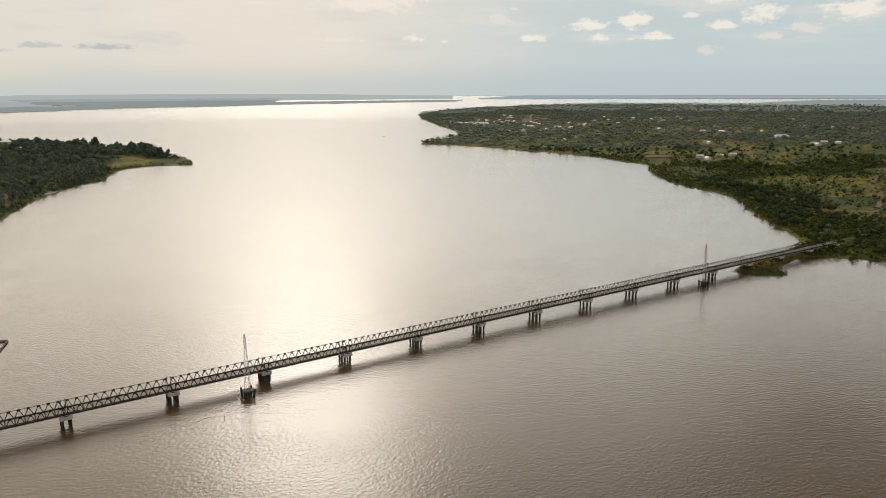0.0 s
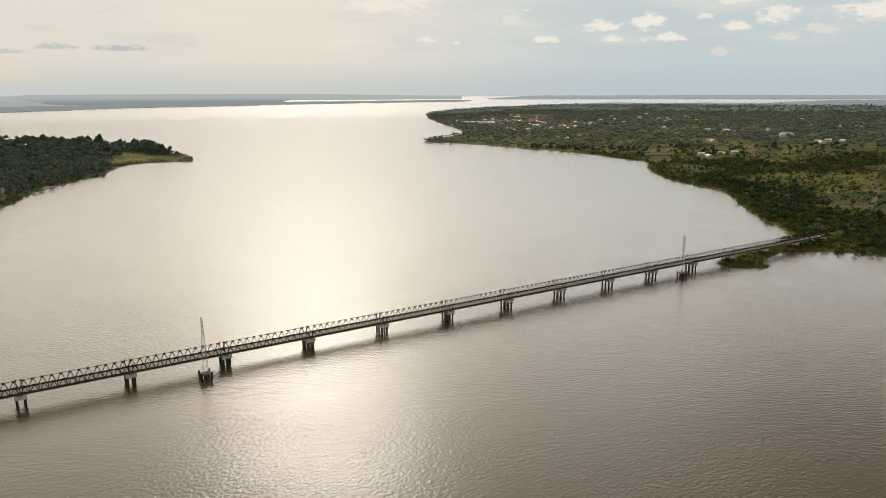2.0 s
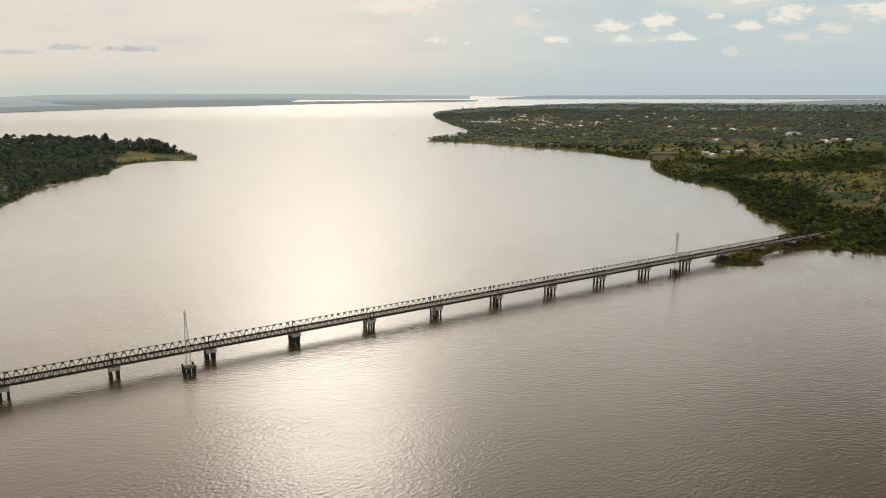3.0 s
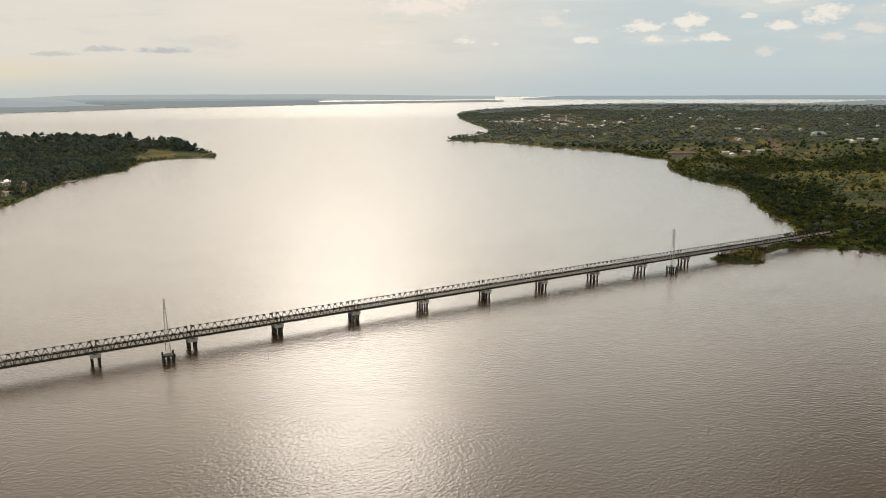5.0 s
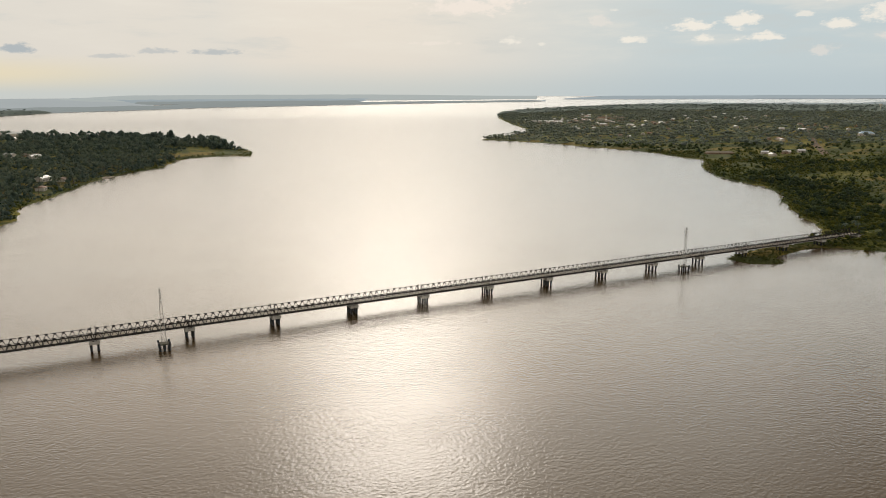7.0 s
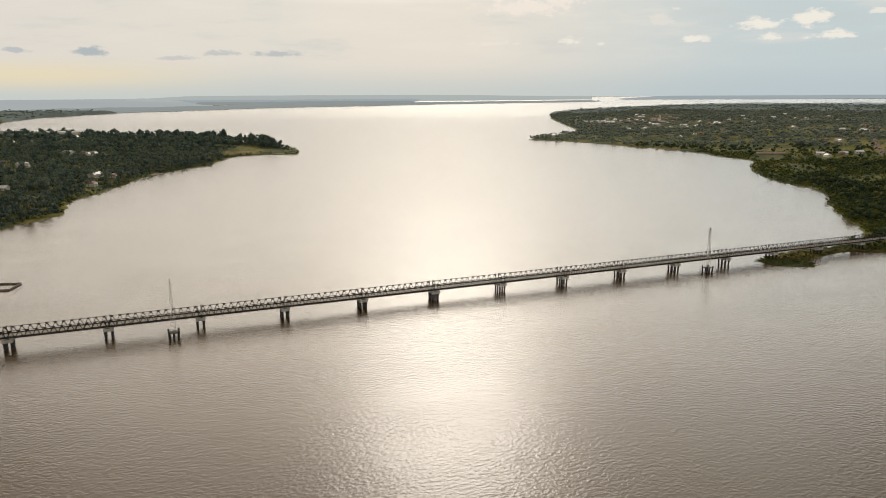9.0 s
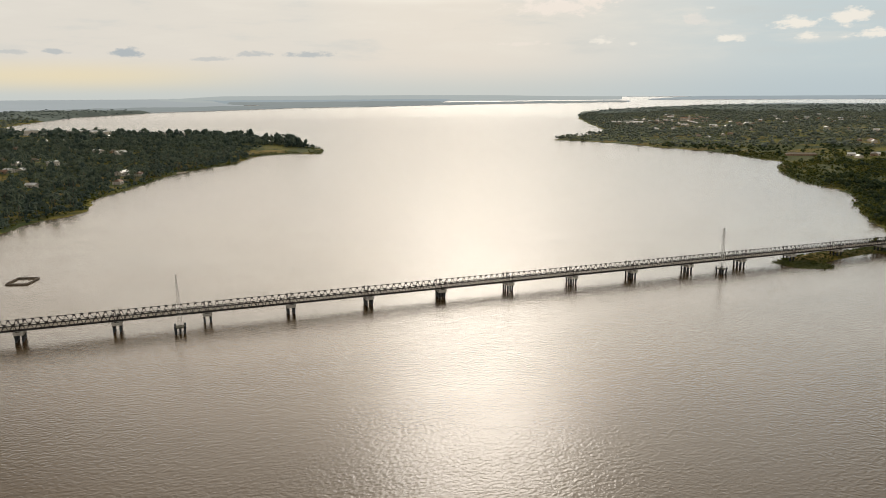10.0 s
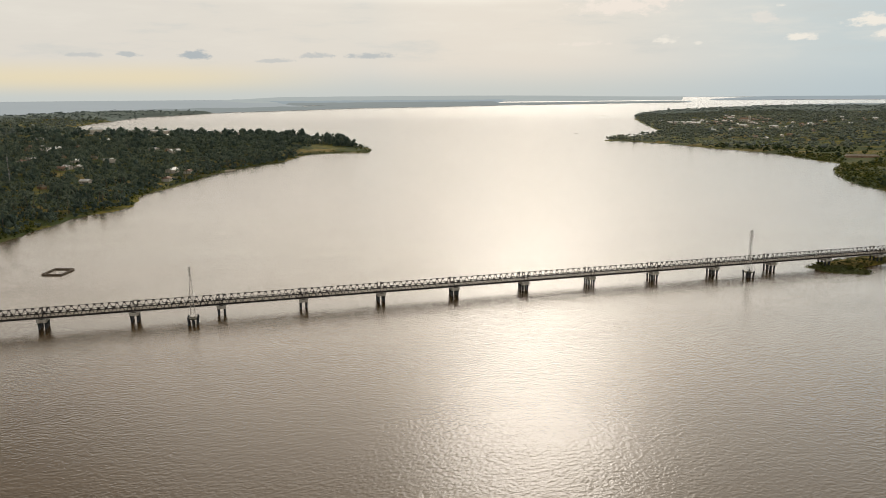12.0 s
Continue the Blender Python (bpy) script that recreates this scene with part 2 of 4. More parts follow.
def ground_material():
    m = bpy.data.materials.new("grass_and_scrub_ground")
    m.use_nodes = True
    n = Nodes(m.node_tree)
    where = n.node("ShaderNodeTexCoord").outputs["Object"]
    a, b2, c, d = n.noise(where, 0.011, 4.0), n.noise(where, 0.045, 4.0), n.noise(where, 0.35, 4.0, 0.65), n.noise(where, 0.02, 3.0)
    e = n.noise(where, 0.13, 5.0, 0.62)
    # a patchwork of small fields and fallow, each with its own tone
    warp = n.node("ShaderNodeVectorMath", operation="MULTIPLY_ADD")
    n.link(n.node("ShaderNodeTexNoise").outputs["Color"], warp.inputs[0])
    noise_in = warp.inputs[0].links[0].from_node
    n.link(where, noise_in.inputs["Vector"])
    noise_in.inputs["Scale"].default_value = 0.02
    warp.inputs[1].default_value = (26, 26, 0)
    n.link(where, warp.inputs[2])
    cells = n.node("ShaderNodeTexVoronoi")
    n.link(n.scaled(warp.outputs[0], (1.0, 1.5, 1.0), 0.6), cells.inputs["Vector"])
    cells.inputs["Scale"].default_value = 0.017
    tone = n.node("ShaderNodeSeparateColor")
    n.link(cells.outputs["Color"], tone.inputs[0])
    t1, t2, t3 = tone.outputs
    col = n.mix(n.ramp(t1, 0.25, 0.75), (0.085, 0.100, 0.016), (0.225, 0.195, 0.020))
    col = n.mix(n.ramp(t2, 0.70, 0.76, 0.0, 0.8), col, (0.30, 0.205, 0.040))
    col = n.mix(n.ramp(t3, 0.62, 0.68, 0.0, 0.75), col, (0.050, 0.080, 0.022))
    col = n.mix(n.ramp(a, 0.52, 0.66, 0.0, 0.6), col, (0.062, 0.075, 0.020))
    col = n.mix(n.ramp(b2, 0.50, 0.66, 0.0, 0.7), col, (0.050, 0.066, 0.020))
    col = n.mix(n.ramp(d, 0.62, 0.70, 0.0, 0.6), col, (0.19, 0.130, 0.050))
    col = n.mix(n.ramp(e, 0.48, 0.62, 0.0, 0.6), col, (0.046, 0.060, 0.020))
    col = n.mix(n.ramp(c, 0.42, 0.66, 0.5, 0.0), col, (0.040, 0.050, 0.016))
    p = n.node("ShaderNodeBsdfPrincipled")
    n.feed(p.inputs["Base Color"], col)
    p.inputs["Roughness"].default_value, p.inputs["Specular IOR Level"].default_value = 0.9, 0.1
    bump = n.node("ShaderNodeBump")
    bump.inputs["Strength"].default_value, bump.inputs["Distance"].default_value = 0.9, 1.0
    n.link(n.math("ADD", c, n.math("MULTIPLY", e, 2.5)), bump.inputs["Height"])
    n.link(bump.outputs[0], p.inputs["Normal"])
    n.link(p.outputs[0], n.node("ShaderNodeOutputMaterial").inputs[0])
    return m


WATER_A, WATER_B, WATER_ROUGH = (0.066, 0.040, 0.016), (0.082, 0.052, 0.023), 0.18
WAVE, WAVE_CALM, WAVE_GUST = 1.2, 0.7, 1.0
WATER = water_material()
GROUND = ground_material()
# distant leaves: colours paled and blued to stand for haze in the air
LEAF_FAR_HAZED = foliage("distant_leaves", (0.165, 0.200, 0.182), (0.290, 0.325, 0.240), (0.33, 0.32, 0.18))
def haze_backdrop(name, colour, share):
    """Backdrop many kilometres off: far land or sea, haze painted in as pale emission."""
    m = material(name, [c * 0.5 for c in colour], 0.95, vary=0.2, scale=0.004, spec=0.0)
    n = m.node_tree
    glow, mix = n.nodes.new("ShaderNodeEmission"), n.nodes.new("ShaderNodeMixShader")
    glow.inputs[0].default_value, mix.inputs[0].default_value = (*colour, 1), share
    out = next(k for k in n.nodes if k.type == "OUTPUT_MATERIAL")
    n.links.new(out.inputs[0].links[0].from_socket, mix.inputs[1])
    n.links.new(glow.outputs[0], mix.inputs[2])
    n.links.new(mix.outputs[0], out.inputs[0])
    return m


SEA = haze_backdrop("open_sea_haze", (0.46, 0.50, 0.51), 0.75)
RIDGE = haze_backdrop("horizon_ridge", (0.46, 0.50, 0.49), 0.85)
# far land: haze put into the base colour, greyer and lighter than real woods
FAR_LAND_HAZED = material("far_woods_hazed", (0.17, 0.20, 0.18), 0.95, vary=0.25, scale=0.02, spec=0.0)
FAR_SHORE = haze_backdrop("distant_shore_haze", (0.33, 0.365, 0.36), 0.75)
FARTHEST = haze_backdrop("horizon_shore_haze", (0.38, 0.44, 0.47), 0.8)
# far trees carry the same haze in their base colour
FAR_TREES_HAZED = material("far_trees", (0.15, 0.18, 0.165), 0.95, vary=0.25, scale=0.02, island=0.25, spec=0.0)
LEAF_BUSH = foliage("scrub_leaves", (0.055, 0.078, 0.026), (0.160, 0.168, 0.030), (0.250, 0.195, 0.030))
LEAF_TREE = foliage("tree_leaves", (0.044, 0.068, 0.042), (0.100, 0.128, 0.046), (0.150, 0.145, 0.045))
# palm and island leaves: pale bluish haze mixed into the leaf colours
LEAF_PALM_HAZED = foliage("palm_leaves", (0.072, 0.104, 0.090), (0.190, 0.230, 0.155), (0.25, 0.25, 0.13), 0.9)
LEAF_ISLE_HAZED = foliage("island_leaves", (0.074, 0.108, 0.094), (0.160, 0.205, 0.152), (0.21, 0.22, 0.12))
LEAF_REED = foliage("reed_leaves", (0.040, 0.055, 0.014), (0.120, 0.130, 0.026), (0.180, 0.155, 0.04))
BARK = material("grey_bark", (0.14, 0.115, 0.09), 0.9, vary=0.3, scale=2.0, bump=0.03)
STEEL = material("weathered_dark_steel", (0.024, 0.022, 0.021), 0.75, 0.0, 0.35, 1.5, 0.004, 12.0, stain=(0.045, 0.028, 0.018), spec=0.12)
GALV = material("dull_galvanised_steel", (0.32, 0.31, 0.29), 0.55, 0.3, 0.2, 1.5, 0.003, 12.0, stain=(0.20, 0.14, 0.10))
EDGE = material("pale_weathered_pipe", (0.42, 0.40, 0.37), 0.5, 0.0, 0.25, 1.0, stain=(0.24, 0.17, 0.12))
DECKING = material("dusty_steel_decking", (0.22, 0.185, 0.14), 0.6, 0.0, 0.25, 1.0, 0.004, 9.0, stain=(0.11, 0.085, 0.06), spec=0.3)
CONCRETE = material("stained_concrete", (0.40, 0.37, 0.33), 0.85, 0.0, 0.2, 1.0, 0.01, 6.0, stain=(0.22, 0.13, 0.075))
MOSSY = material("mossy_concrete", (0.13, 0.12, 0.09), 0.9, vary=0.3, bump=0.01, bump_scale=6.0, stain=(0.05, 0.055, 0.025))
PILE = material("tarred_pile", (0.026, 0.030, 0.035), 0.6, 0.0, 0.4, 1.0, 0.01, 5.0, stain=(0.045, 0.032, 0.024))
NET = material("brown_net_and_bamboo", (0.20, 0.165, 0.13), 0.9, vary=0.35, scale=2.0)
WALL_PALE = material("limewashed_wall", (0.58, 0.53, 0.46), 0.9, vary=0.15, scale=0.6, stain=(0.40, 0.32, 0.25))
WALL_MUD = material("earth_wall", (0.33, 0.22, 0.15), 0.95, vary=0.2, scale=0.6)
ROOF_TIN = material("corrugated_tin_roof", (0.66, 0.66, 0.65), 0.5, 0.3, 0.25, 0.5, stain=(0.25, 0.15, 0.10))
ROOF_RUST = material("rusty_tin_roof", (0.26, 0.155, 0.105), 0.7, 0.1, 0.3, 0.5)
ROOF_THATCH = material("grey_thatch", (0.22, 0.185, 0.14), 0.95, vary=0.3, scale=1.0, bump=0.05)
ROOF_BLUE = material("pale_blue_tin_roof", (0.42, 0.55, 0.66), 0.5, 0.2, 0.15, 0.5)
DARK = material("dark_opening", (0.02, 0.02, 0.02), 0.6, vary=0.1)
SAND = material("pale_sand", (0.30, 0.25, 0.18), 0.95, vary=0.2, scale=0.15)
EARTH = material("red_earth_track", (0.13, 0.085, 0.045), 0.95, vary=0.2, scale=0.1)
BOAT = material("tarred_boat_planks", (0.07, 0.06, 0.05), 0.7, vary=0.3)


# ---- helpers for meshes ----
def part(name, bm, mat, parent=None, label=""):
    """Links a bmesh as one mesh object under a thing or a part."""
    me = bpy.data.meshes.new(name)
    bm.to_mesh(me)
    bm.free()
    me.materials.append(mat)
    ob = new(name, me)
    ob.parent = parent
    return tagged(ob, label)


def thing(name, m, label, category, group="", kind=""):
    ob = new(name)
    ob.matrix_world = m
    ob.empty_display_size = 0.5
    return tagged(ob, label, category, group, kind)


def again(ob, parent, m):
    """Another piece on the same mesh, placed within its parent."""
    o = new(ob.name, ob.data)
    o.parent, o.matrix_basis = parent, m
    return o


def beam(bm, a, b, w, h, up=(0, 0, 1)):
    """A squared bar from a to b, w wide and h deep."""
    a, b = Vector(a), Vector(b)
    d = (b - a).normalized()
    u = Vector(up)
    if abs(d.dot(u)) > 0.98:
        u = Vector((1, 0, 0))
    s = d.cross(u).normalized()
    u = s.cross(d)
    v = [bm.verts.new(p + s * (w / 2 * i) + u * (h / 2 * j)) for p in (a, b) for i, j in ((-1, -1), (1, -1), (1, 1), (-1, 1))]
    for f in ((0, 1, 2, 3), (7, 6, 5, 4), (0, 4, 5, 1), (1, 5, 6, 2), (2, 6, 7, 3), (3, 7, 4, 0)):
        bm.faces.new([v[i] for i in f])


def tube(bm, a, b, r0, r1, n=8):
    """A tapered round bar with closed ends."""
    a, b = Vector(a), Vector(b)
    d = (b - a).normalized()
    s = d.cross(Vector((0, 0, 1)) if abs(d.z) < 0.95 else Vector((1, 0, 0))).normalized()
    u = s.cross(d)
    rings = [[bm.verts.new(p + (s * math.cos(k * 2 * math.pi / n) + u * math.sin(k * 2 * math.pi / n)) * r) for k in range(n)] for p, r in ((a, r0), (b, r1))]
    for k in range(n):
        bm.faces.new((rings[0][k], rings[0][(k + 1) % n], rings[1][(k + 1) % n], rings[1][k]))
    bm.faces.new(rings[1])
    bm.faces.new(rings[0][::-1])


def block(bm, x0, x1, y0, y1, z0, z1, bevel=0.0):
    """A box with chamfered top edges."""
    c = bevel
    rings = [[(x0, y0, z0), (x1, y0, z0), (x1, y1, z0), (x0, y1, z0)], [(x0, y0, z1 - c), (x1, y0, z1 - c), (x1, y1, z1 - c), (x0, y1, z1 - c)]]
    if c:
        rings.append([(x0 + c, y0 + c, z1), (x1 - c, y0 + c, z1), (x1 - c, y1 - c, z1), (x0 + c, y1 - c, z1)])
    rings = [[bm.verts.new(p) for p in r] for r in rings]
    for lo, hi in zip(rings, rings[1:]):
        for k in range(4):
            bm.faces.new((lo[k], lo[(k + 1) % 4], hi[(k + 1) % 4], hi[k]))
    bm.faces.new(rings[0][::-1])
    bm.faces.new(rings[-1])


def sheet_mesh(name, verts, faces, mat, smooth=True):
    """A large mesh straight from arrays (faces: n x 3 or n x 4)."""
    me = bpy.data.meshes.new(name)
    verts, faces = np.asarray(verts, np.float32), np.asarray(faces, np.int32)
    k = faces.shape[1]
    me.vertices.add(len(verts))
    me.vertices.foreach_set("co", verts.ravel())
    me.loops.add(faces.size)
    me.loops.foreach_set("vertex_index", faces.ravel())
    me.polygons.add(len(faces))
    me.polygons.foreach_set("loop_start", np.arange(0, faces.size, k, dtype=np.int32))
    me.polygons.foreach_set("use_smooth", np.full(len(faces), smooth))
    me.update(calc_edges=True)
    me.materials.append(mat)
    return me


# ---- the lie of the land ----
CX, CY, EYE = -40.0, -300.0, 104.0
KNEE = 3000.0


RIM, RIM_Z = 4850.0, 78.0
FAR_R = np.linspace(KNEE, RIM, 400)
FAR_DIP = (EYE - RIM_Z * ((FAR_R - KNEE) / (RIM - KNEE)) ** 1.3) / FAR_R


def far(x, y, z):
    """Ground beyond three kilometres is drawn in towards the viewer along its sight line, so that the horizon lies at its true dip."""
    dx, dy = x - CX, y - CY
    d = np.maximum(np.sqrt(dx * dx + dy * dy), 0.01)
    drop = np.where(d > KNEE, (d * d - KNEE * KNEE) / (2 * 1.15 * 6.37e6), 0.0)
    dip = (EYE + drop) / np.minimum(d, 35000.0)
    r = np.where(d > KNEE, np.interp(-dip, -FAR_DIP, FAR_R), d)
    k = r / d
    return CX + dx * k, CY + dy * k, np.where(d > KNEE, EYE - (EYE - z + drop) * k, z)


def value_noise(x, y, seed):
    xi, yi = np.floor(x).astype(np.int64), np.floor(y).astype(np.int64)
    fx, fy = x - xi, y - yi
    fx, fy = fx * fx * (3 - 2 * fx), fy * fy * (3 - 2 * fy)

    def h(a, b):
        v = (a * 374761393 + b * 668265263 + seed * 974634777) & 0x7FFFFFFF
        v = ((v ^ (v >> 13)) * 1274126177) & 0x7FFFFFFF
        return ((v ^ (v >> 16)) & 0xFFFF) / 65535.0
    return (h(xi, yi) * (1 - fx) + h(xi + 1, yi) * fx) * (1 - fy) + (h(xi, yi + 1) * (1 - fx) + h(xi + 1, yi + 1) * fx) * fy


def fractal(x, y, size, seed, octaves=3):
    total = sum(value_noise(x / size * 2 ** k, y / size * 2 ** k, seed + k) / 2 ** k for k in range(octaves))
    return total / sum(1 / 2 ** k for k in range(octaves))


def smooth(v, a, b):
    t = np.clip((v - a) / (b - a), 0, 1)
    return t * t * (3 - 2 * t)


MAINLAND = [(900, -900), (560, -250), (470, -90), (432, -40), (417, -18), (411, -8), (396, -3), (372, -3), (350, -8), (343, -21), (333, -22), (321, -13), (318, 4), (350, 11), (400, 15),
            (440, 26), (480, 56), (494, 77), (524, 115), (555, 154), (594, 181), (629, 240), (644, 291), (673, 352), (709, 389),
            (749, 439), (817, 501), (840, 628), (846, 700), (828, 812), (826, 899), (794, 1017), (754, 1086), (852, 1196), (978, 1263),
            (1094, 1429), (1217, 1695), (1480, 2232), (1840, 2850), (2700, 3480), (3950, 4100), (4780, 3150), (6500, 3900), (9000, 3300), (9000, -900)]
ISLAND = [(-330, -60), (-290, 30), (-230, 110), (-168, 180), (-150, 228), (-138, 272), (-130, 312), (-108, 342), (-90, 376), (-90, 440), (-80, 480), (-64, 512),
          (-45, 578), (-14, 670), (14, 716), (63, 771), (80, 838), (117, 912), (168, 934), (216, 908), (236, 1000), (226, 1180), (170, 1310), (80, 1450),
          (-175, 1680), (-423, 1900), (-547, 2150), (-540, 2822), (-467, 3614), (-105, 4472), (513, 5070), (924, 5580), (1536, 5761), (2738, 6431),
          (5300, 7250), (5300, 7500), (2570, 6900), (1297, 6250), (266, 5700), (-725, 5070), (-1156, 3600), (-4000, 3300), (-4000, -60)]
FARSHORE = [(7000, 9500), (8500, 8700), (11500, 6500), (14500, 2000), (30000, 4000), (20000, 24000)]


LEVEL = 1.6                          # the lagoon stands this high on the bridge piles
MAINLAND, ISLAND = ([(CX + (x - CX) * 0.991, CY + (y - CY) * 0.991) for x, y in ring] for ring in (MAINLAND, ISLAND))


def shore_distance(x, y, ring):
    """Metres inside (+) or outside (-) of a ring of shore points."""
    best, inside = np.full(x.shape, 1e12), np.zeros(x.shape, bool)
    for (ax, ay), (bx, by) in zip(ring, ring[1:] + ring[:1]):
        ex, ey = bx - ax, by - ay
        t = np.clip(((x - ax) * ex + (y - ay) * ey) / (ex * ex + ey * ey), 0, 1)
        best = np.minimum(best, (x - ax - t * ex) ** 2 + (y - ay - t * ey) ** 2)
        if ay != by:
            cross = ((ay > y) != (by > y)) & (x < ex * (y - ay) / ey + ax)
            inside ^= cross
    return np.where(inside, 1, -1) * np.sqrt(best)


def land(x, y):
    """Ground height and metres from the shore."""
    x, y = np.asarray(x, float), np.asarray(y, float)
    a, b, c = (shore_distance(x, y, r) for r in (MAINLAND, ISLAND, FARSHORE))
    s = np.maximum(np.maximum(a, b), c)
    d = np.hypot(x - CX, y - CY)
    az = np.degrees(np.arctan2(x - CX, y - CY))
    hinter = np.interp(az, [-1, 1, 4, 8, 15, 20, 23, 24], [40000, 16000, 8500, 6500, 6900, 9000, 20000, 40000])
    s = np.maximum(s, np.minimum(d - hinter + 500 * np.sin(az * 1.7), 33500 - d))
    ragged = (fractal(x, y, 26.0, 3) - 0.5) * 12 + (fractal(x, y, 90.0, 9, 2) - 0.5) * 10
    s = s + ragged * np.clip(smooth(d, 330, 700), 0.35, 1)
    hill = np.where(a > b, 15.0, np.where(d > 2900, 5.0, 10.0))
    up = 0.5 * np.clip(s / 2.5, 0, 1) + 1.6 * smooth(s, 4, 60) + hill * smooth(s, np.where(a > b, 60, 25), np.where(a > b, 520, 260)) + (fractal(x, y, 220.0, 5) - 0.4) * 7 * smooth(s, 50, 300)
    up = up + (7 + 9 * fractal(x, y, 60.0, 31)) * smooth(s, 0, 45) * smooth(d, 3150, 3400)
    return LEVEL + np.where(s > 0, up, -1.6 * np.clip(-s / 4, 0, 1) - 14.0 * np.clip(-s / 60, 0, 1) * smooth(d, 2500, 3500)), s


def polar(az, d):
    return CX + d * np.sin(np.radians(az)), CY + d * np.cos(np.radians(az))


def grid_faces(rows, cols):
    i = (np.arange(rows - 1)[:, None] * cols + np.arange(cols - 1)[None, :]).ravel()
    return np.stack([i, i + 1, i + cols + 1, i + cols], 1)


def polar_sheet(name, azs, ds, mat, height, label, kind="structure"):
    A, D = np.meshgrid(azs, ds)
    x, y = polar(A.ravel(), D.ravel())
    z = height(x, y)
    X, Y, Z = far(x, y, z)
    faces = grid_faces(len(ds), len(azs))[:, ::-1]
    faces = faces[(z[faces] > -1.0).any(1)]
    ob = new(name, sheet_mesh(name, np.stack([X, Y, Z], 1), faces, mat))
    return tagged(ob, label, name.replace("_", " "), kind=kind)


# the lagoon all round, out to the horizon
polar_sheet("water", np.linspace(-180, 180, 241), np.concatenate([[0.01], np.geomspace(60, 36000, 150)]), WATER, lambda x, y: np.full_like(x, LEVEL),
            "broad rippled silty brown lagoon under hazy sun")
NEAR_D = np.exp(np.arange(math.log(265), math.log(3300), 0.0095))
polar_sheet("ground", np.arange(-30, 82, 0.28), NEAR_D, GROUND, lambda x, y: land(x, y)[0], "low green shore land with grass, scrub and bare earth")
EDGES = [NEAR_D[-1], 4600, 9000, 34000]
for d0, d1, mat, words in zip(EDGES, EDGES[1:], (FAR_LAND_HAZED, FAR_SHORE, FARTHEST), ("wooded land behind the town, greyed with painted haze", "hazy grey wooded spit between lagoon and sea", "faint land on the horizon, blued with painted haze")):
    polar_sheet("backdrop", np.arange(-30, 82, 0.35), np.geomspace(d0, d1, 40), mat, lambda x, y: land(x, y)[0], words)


def sea_level(x, y):
    """The open sea narrows to nothing towards the sun."""
    az, d = np.degrees(np.arctan2(x - CX, y - CY)), np.hypot(x - CX, y - CY)
    return np.where(d > np.interp(az, [-17, -8, 0, 5], [4400, 5700, 6400, 6700]), 2.5, -9.0)


polar_sheet("sea", np.arange(-40, 5.1, 0.25), np.geomspace(4300, 35500, 100), SEA, sea_level, "open sea beyond the far spit, painted pale with haze")


def horizon_ridge():
    """Low wooded coast along the skyline, haze painted as glow, tapered towards the sun."""
    az = np.arange(-1.0, 34.0, 0.1)
    top = 78.0 + 20.0 * smooth(az, -1.0, 4.0) * (1 - 0.75 * smooth(az, 20.0, 33.0)) * (0.75 + 0.25 * fractal(az, az * 0 + 3.0, 2.5, 17))
    verts, rows = [], ((4420.0, 53.0, 0.0), (4700.0, 0.0, 0.9), (4760.0, 0.0, 1.0), (4830.0, 40.0, 0.0))
    for r, z, share in rows:
        x, y = polar(az, np.full_like(az, r))
        verts.append(np.stack([x, y, z * (1 - np.sign(share)) + top * share], 1))
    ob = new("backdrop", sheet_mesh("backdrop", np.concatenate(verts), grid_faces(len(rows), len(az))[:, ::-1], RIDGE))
    return tagged(ob, "low coast on the skyline beyond the lagoon, painted pale with haze", "backdrop", kind="structure")


horizon_ridge()

# ---- plants ----
rng = np.random.default_rng(7)
ICO_V = []
phi = (1 + 5 ** 0.5) / 2
for a, b in itertools.product((-1, 1), (-phi, phi)):
    ICO_V += [(0, a, b), (a, b, 0), (b, 0, a)]
ICO_V = np.array(ICO_V) / math.hypot(1, phi)
ICO_F = [f for f in itertools.combinations(range(12), 3) if all(np.linalg.norm(ICO_V[i] - ICO_V[j]) < 1.06 for i, j in itertools.combinations(f, 2))]
ICO_F = np.array([f if np.dot(np.cross(ICO_V[f[1]] - ICO_V[f[0]], ICO_V[f[2]] - ICO_V[f[0]]), ICO_V[f[0]]) > 0 else f[::-1] for f in ICO_F])


def crown_template(r, lumps, leaves, squat=0.75, spread=0.62):
    """A crown one metre in radius: uneven lumps of leaf round a hollow, with loose sprays that break the outline."""
    V, F, k = [], [], 0
    for i in range(lumps):
        a, h, q = r.uniform(0, 6.283), r.uniform(-0.45, 0.8), r.uniform(0.15, 1.0)
        c = np.array([math.cos(a) * q * spread, math.sin(a) * q * spread, h * squat * (1 - 0.45 * q)])
        v = ICO_V * (r.uniform(0.2, 0.46) * (1 + r.uniform(-0.38, 0.38, (12, 1)))) * np.array([1, 1, 0.8]) + c
        V.append(v), F.append(ICO_F + k)
        k += 12
    for i in range(leaves):
        d = r.normal(size=3)
        d /= np.linalg.norm(d)
        d[2] = abs(d[2]) * 1.1 - 0.35
        c = d * np.array([1, 1, squat]) * r.uniform(0.7, 1.08)
        u, w = r.normal(size=3), r.normal(size=3)
        s = r.uniform(0.10, 0.2)
        u, w = u / np.linalg.norm(u) * s, w / np.linalg.norm(w) * s
        V.append(np.array([c - u, c + w, c + u, c - w * 0.8])), F.append(np.array([[0, 1, 2], [0, 2, 3]]) + k)
        k += 4
    return np.concatenate(V), np.concatenate(F)


